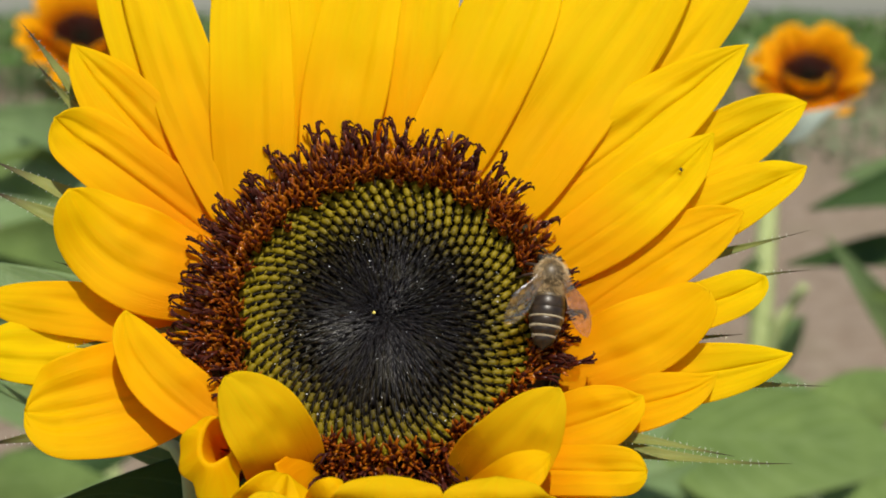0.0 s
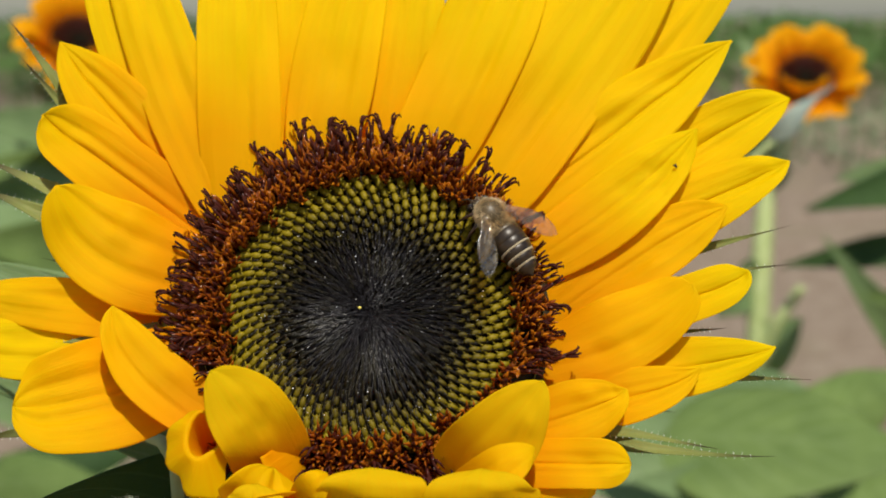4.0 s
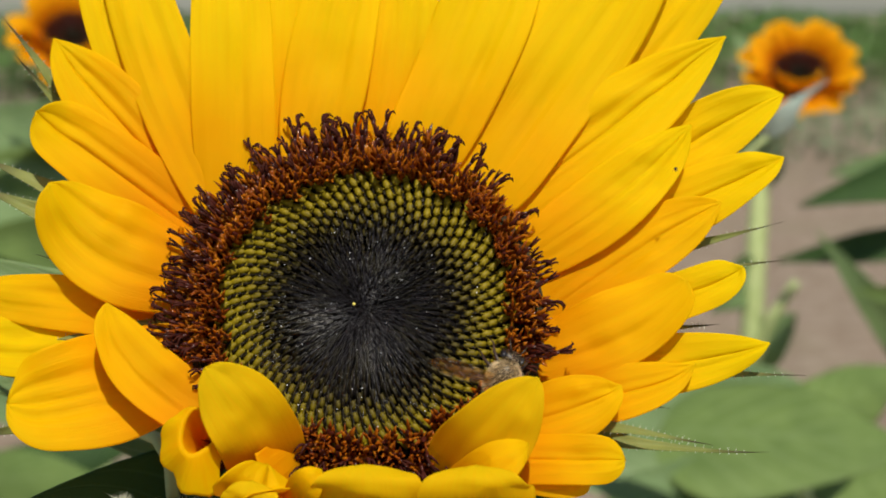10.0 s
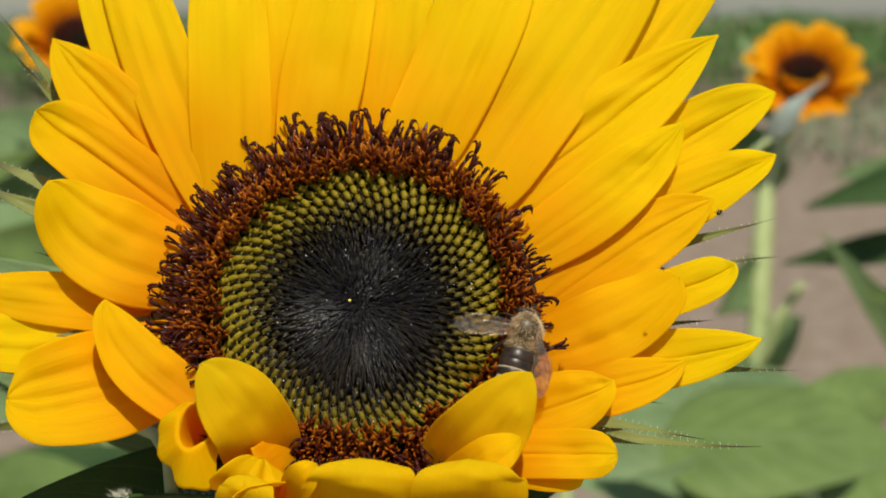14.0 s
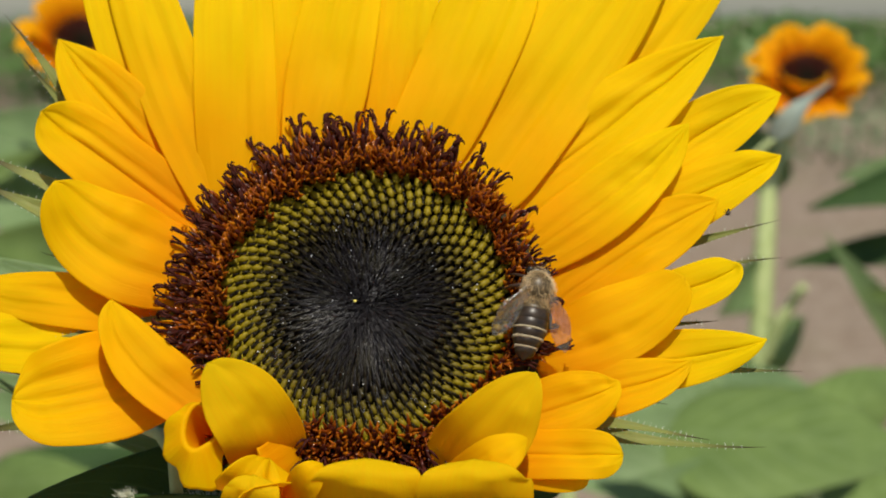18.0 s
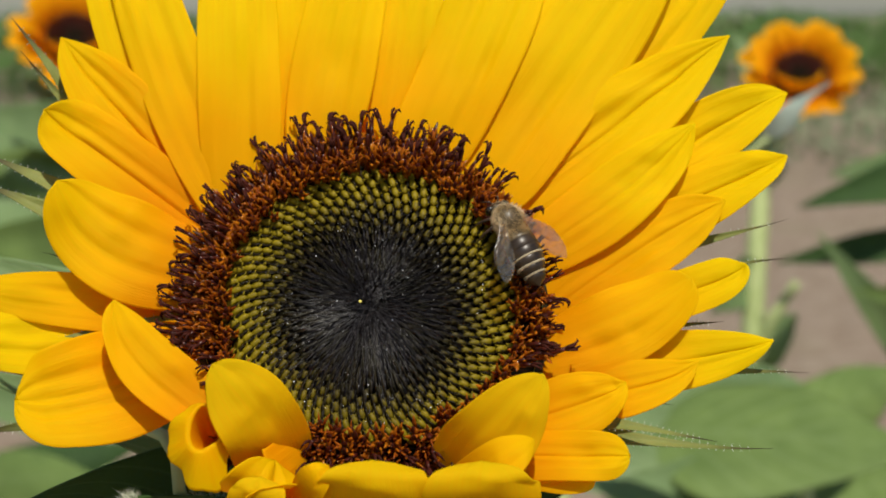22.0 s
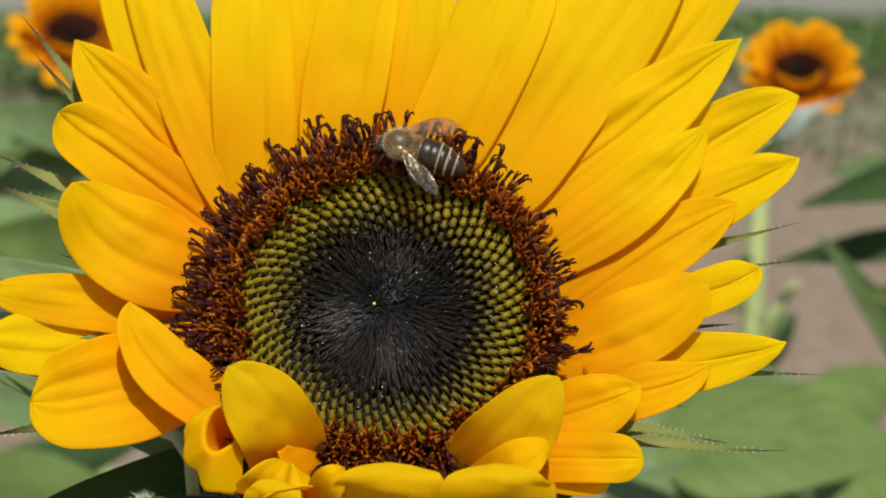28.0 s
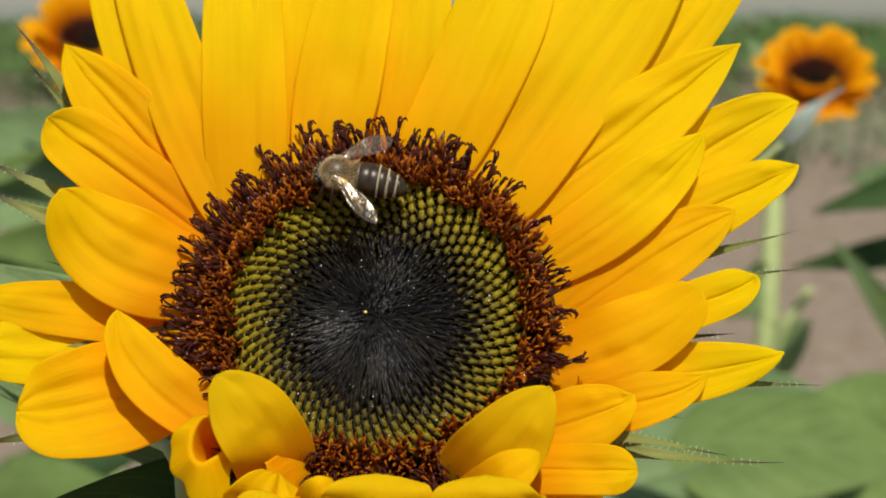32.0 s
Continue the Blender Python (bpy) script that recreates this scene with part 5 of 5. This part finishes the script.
BEE_PATH = [
    (0.0, 0.02061, -0.00354, 1.15652, 0.090, 0.393, 0.915, 0.277, -0.841, 0.466),
    (0.5, 0.02049, -0.00331, 1.15700, -0.067, 0.395, 0.916, 0.275, -0.837, 0.472),
    (1.0, 0.01943, -0.00222, 1.15928, -0.093, 0.394, 0.914, 0.261, -0.824, 0.503),
    (1.5, 0.01917, -0.00206, 1.15961, -0.154, 0.390, 0.908, 0.258, -0.822, 0.508),
    (2.0, 0.01830, -0.00101, 1.16182, -0.236, 0.384, 0.893, 0.246, -0.807, 0.537),
    (2.5, 0.01820, -0.00076, 1.16235, -0.278, 0.376, 0.884, 0.244, -0.803, 0.544),
    (3.0, 0.01527, -0.00064, 1.16259, -0.686, 0.277, 0.673, 0.207, -0.808, 0.552),
    (3.5, 0.01532, -0.00053, 1.16283, -0.662, 0.287, 0.693, 0.207, -0.806, 0.555),
    (4.1, 0.01506, -0.00025, 1.16342, -0.591, 0.310, 0.745, 0.204, -0.802, 0.562),
    (4.4, 0.01882, -0.01280, 1.16962, -0.622, 0.111, 0.775, 0.000, -0.777, 0.629),
    (4.8, 0.03342, -0.02857, 1.17837, -0.494, -0.141, 0.858, 0.000, -0.777, 0.629),
    (5.2, 0.03461, -0.02463, 1.16805, -0.526, -0.220, 0.822, 0.000, -0.777, 0.629),
    (5.5, 0.02844, -0.01345, 1.15898, -0.659, -0.146, 0.738, 0.000, -0.777, 0.629),
    (5.6, 0.02182, -0.01043, 1.15369, -0.287, -0.122, 0.950, 0.000, -0.777, 0.629),
    (5.7, 0.01902, -0.00823, 1.14668, 0.237, 0.367, 0.900, 0.256, -0.907, 0.335),
    (5.8, 0.01823, -0.00944, 1.14298, 0.165, 0.377, 0.911, 0.245, -0.926, 0.287),
    (6.0, 0.01690, -0.00895, 1.14192, 0.428, -0.261, 0.865, 0.228, -0.933, 0.279),
    (6.5, 0.01523, -0.00929, 1.14121, 0.430, -0.263, 0.864, 0.206, -0.941, 0.270),
    (7.0, 0.01489, -0.00947, 1.14083, 0.431, -0.260, 0.864, 0.201, -0.943, 0.265),
    (8.0, 0.01463, -0.00906, 1.14169, 0.432, -0.260, 0.864, 0.198, -0.940, 0.277),
    (8.5, 0.01613, -0.00870, 1.14244, 0.429, -0.262, 0.864, 0.218, -0.933, 0.287),
    (9.0, 0.01586, -0.00862, 1.14261, 0.432, -0.262, 0.863, 0.215, -0.933, 0.289),
    (10.0, 0.01736, -0.00822, 1.14345, 0.429, -0.264, 0.864, 0.234, -0.925, 0.300),
    (11.0, 0.01894, -0.00789, 1.14414, 0.429, -0.263, 0.864, 0.255, -0.917, 0.308),
    (12.0, 0.01985, -0.00762, 1.14472, 0.430, -0.262, 0.864, 0.266, -0.911, 0.315),
    (12.5, 0.01952, -0.00727, 1.14543, 0.431, -0.262, 0.863, 0.262, -0.908, 0.325),
    (13.0, 0.02083, -0.00767, 1.14785, 0.342, 0.362, 0.867, 0.279, -0.895, 0.349),
    (13.5, 0.02099, -0.00780, 1.14759, 0.487, 0.332, 0.808, 0.281, -0.896, 0.345),
    (14.0, 0.02084, -0.00732, 1.14860, 0.264, 0.373, 0.889, 0.280, -0.890, 0.359),
    (14.5, 0.02084, -0.00741, 1.14840, 0.433, 0.344, 0.833, 0.280, -0.892, 0.356),
    (16.5, 0.02184, -0.00624, 1.15085, 0.185, 0.381, 0.906, 0.292, -0.874, 0.388),
    (17.0, 0.02166, -0.00509, 1.15327, 0.061, 0.393, 0.917, 0.290, -0.859, 0.421),
    (17.5, 0.02238, -0.00482, 1.15384, 0.174, 0.388, 0.905, 0.299, -0.853, 0.427),
    (18.0, 0.02177, -0.00494, 1.15358, 0.175, 0.387, 0.905, 0.291, -0.857, 0.425),
    (18.5, 0.01953, -0.00342, 1.15677, -0.120, 0.392, 0.912, 0.263, -0.842, 0.471),
    (19.0, 0.02100, -0.00251, 1.15867, -0.009, 0.396, 0.918, 0.281, -0.824, 0.493),
    (19.5, 0.02090, -0.00268, 1.15832, -0.054, 0.389, 0.920, 0.280, -0.826, 0.489),
    (20.0, 0.02128, -0.00268, 1.15832, -0.118, 0.386, 0.915, 0.285, -0.825, 0.488),
    (20.5, 0.01963, -0.00215, 1.15942, -0.418, 0.347, 0.840, 0.264, -0.822, 0.505),
    (21.0, 0.01924, -0.00224, 1.15924, -0.555, 0.314, 0.770, 0.259, -0.824, 0.503),
    (21.5, 0.01820, -0.00097, 1.16190, -0.332, 0.369, 0.868, 0.245, -0.806, 0.538),
    (22.0, 0.01737, -0.00104, 1.16177, -0.464, 0.343, 0.817, 0.234, -0.810, 0.538),
    (22.5, 0.01380, -0.00035, 1.16320, -0.422, 0.354, 0.834, 0.187, -0.806, 0.561),
    (23.0, 0.01529, 0.00157, 1.16722, -0.323, 0.373, 0.870, 0.204, -0.768, 0.607),
    (23.5, 0.01489, 0.00157, 1.16723, -0.428, 0.353, 0.832, 0.199, -0.769, 0.607),
    (24.0, 0.01464, 0.00168, 1.16745, -0.417, 0.355, 0.837, 0.196, -0.768, 0.610),
    (24.5, 0.01263, 0.00253, 1.16924, -0.590, 0.306, 0.747, 0.169, -0.755, 0.633),
    (25.0, 0.00990, 0.00258, 1.16935, -0.701, 0.267, 0.661, 0.133, -0.758, 0.638),
    (25.5, 0.00545, 0.00219, 1.16852, -0.880, 0.162, 0.446, 0.074, -0.771, 0.633),
    (27.5, 0.00372, 0.00398, 1.17227, -0.712, 0.265, 0.650, 0.050, -0.737, 0.675),
    (28.0, 0.00171, 0.00357, 1.17143, -0.954, 0.085, 0.286, 0.023, -0.745, 0.666),
    (28.5, 0.00206, 0.00311, 1.17045, -0.999, -0.050, 0.013, 0.028, -0.754, 0.656),
    (29.0, -0.00052, 0.00250, 1.16918, -0.996, -0.074, -0.043, -0.007, -0.767, 0.642),
    (29.5, -0.00108, 0.00232, 1.16880, -0.988, -0.105, -0.111, -0.015, -0.770, 0.638),
    (30.0, -0.00137, 0.00317, 1.17058, -0.976, 0.049, 0.214, -0.019, -0.753, 0.657),
    (30.5, -0.00351, 0.00312, 1.17048, -0.988, 0.021, 0.150, -0.047, -0.754, 0.655),
    (31.0, -0.00405, 0.00255, 1.16928, -0.997, -0.071, -0.037, -0.055, -0.765, 0.642),
    (31.5, -0.00426, 0.00254, 1.16925, -0.999, -0.050, 0.006, -0.058, -0.765, 0.642),
    (32.0, -0.00519, 0.00229, 1.16873, -0.987, 0.024, 0.161, -0.070, -0.769, 0.635),
]
WING_BEAT = [
    (0, 30, 10),
    (0.5, 24, 8),
    (1, 28, 10),
    (1.5, 26, 8),
    (2, 24, 8),
    (2.5, 34, 6),
    (3, 33, 8),
    (3.5, 32, 8),
    (4.1, 34, 10),
    (4.3, 80, 30),
    (4.4, 85, -30),
    (4.6, 80, 30),
    (4.8, 85, -30),
    (5, 80, 30),
    (5.2, 85, -30),
    (5.4, 80, 30),
    (5.5, 85, 20),
    (5.6, 84, -20),
    (5.7, 82, 20),
    (5.8, 30, 10),
    (6, 30, 10),
    (7, 32, 10),
    (7.6, 70, 12),
    (8, 75, 12),
    (11, 72, 10),
    (12.5, 80, 8),
    (13, 74, 10),
    (14.5, 72, 10),
    (16.5, 34, 8),
    (17, 28, 8),
    (17.5, 27, 10),
    (18, 26, 8),
    (18.5, 26, 10),
    (19, 28, 8),
    (20, 26, 8),
    (20.5, 27, 10),
    (21, 25, 8),
    (21.5, 26, 8),
    (22, 24, 8),
    (22.5, 32, 14),
    (23, 40, 6),
    (24, 38, 8),
    (24.5, 44, 12),
    (25, 42, 10),
    (25.5, 38, 10),
    (27.5, 40, 10),
    (28, 34, 12),
    (29, 34, 10),
    (30, 32, 10),
    (32, 40, 10)
]
# the wing on the other side stays folded while the bee crawls behind the petal
FOLDED = [(t, 20 if 5.75 < t < 16.6 else spread, lift) for t, spread, lift in WING_BEAT]
REST = {3.0, 3.5, 4.0, 7.0, 7.5, 8.0, 28.0, 28.5, 29.5}
NOD = [
    (0, 17), (0.5, 15), (1, 9), (2, 4), (3, 0), (5.5, 4), (6, -1), (8, 4), (9, 3), (11, -1), (13, -2), (15, -1), (17, 0), (19, 0), (21, 2), (23, 3), (25, 5), (27.5, 11), (28, 16), (28.5, 9), (29, 19), (29.5, 9), (30, 7), (30.5, 3), (31, 3), (31.5, 10), (32, 2)
]


def motions():
    """Key all that moves: the bee, its wings and legs, and the leaf in the wind."""
    rows = []
    for t, x, y, z, hx, hy, hz, px, py, pz in BEE_PATH:
        f = Vector((hx, hy, hz)).normalized()
        up = Vector((px, py, pz))
        up = (up - up.dot(f) * f).normalized()
        s = up.cross(f)
        rows.append((t, Matrix(((f.x, s.x, up.x, x), (f.y, s.y, up.y, y), (f.z, s.z, up.z, z), (0, 0, 0, 1)))))
    bee.scale = (1.0, 1.0, 1.0)
    walk(bee, rows)
    for ob, sg, off, dx in wings:
        walk(ob, [(t, pose(dx * MM, sg * 1.15 * MM, 1.25 * MM, sg * (6 + lift * 0.3), -4 - lift * 0.5, -sg * (spread + off * (0.4 if spread > 60 else 1)))) for t, spread, lift in (WING_BEAT if sg > 0 else FOLDED)])
    for ob, x, sg, k in legs:
        rows = [(0.5 * i, pose(x * MM, sg * 0.7 * MM, -0.9 * MM, 0, 0, (10 if (i + k + (sg > 0)) % 2 else -8) if 0.5 * i not in REST else 0)) for i in range(65)]
        walk(ob, rows)
    for ob, path in ((beetle, BEETLE_PATH), (thrips, BUG_PATH)):
        walk(ob, [(t, Matrix.Translation((x, y, z)) @ (FACE.to_3x3() @ Matrix.Rotation(radians(turn), 3, "Z")).to_4x4()) for t, x, y, z, turn in path])
    base = Vector(swaying_leaf.location)
    walk(swaying_leaf, [(t, Matrix.Translation(base) @ Matrix.Rotation(radians(a), 4, "Y")) for t, a in NOD])


motions()
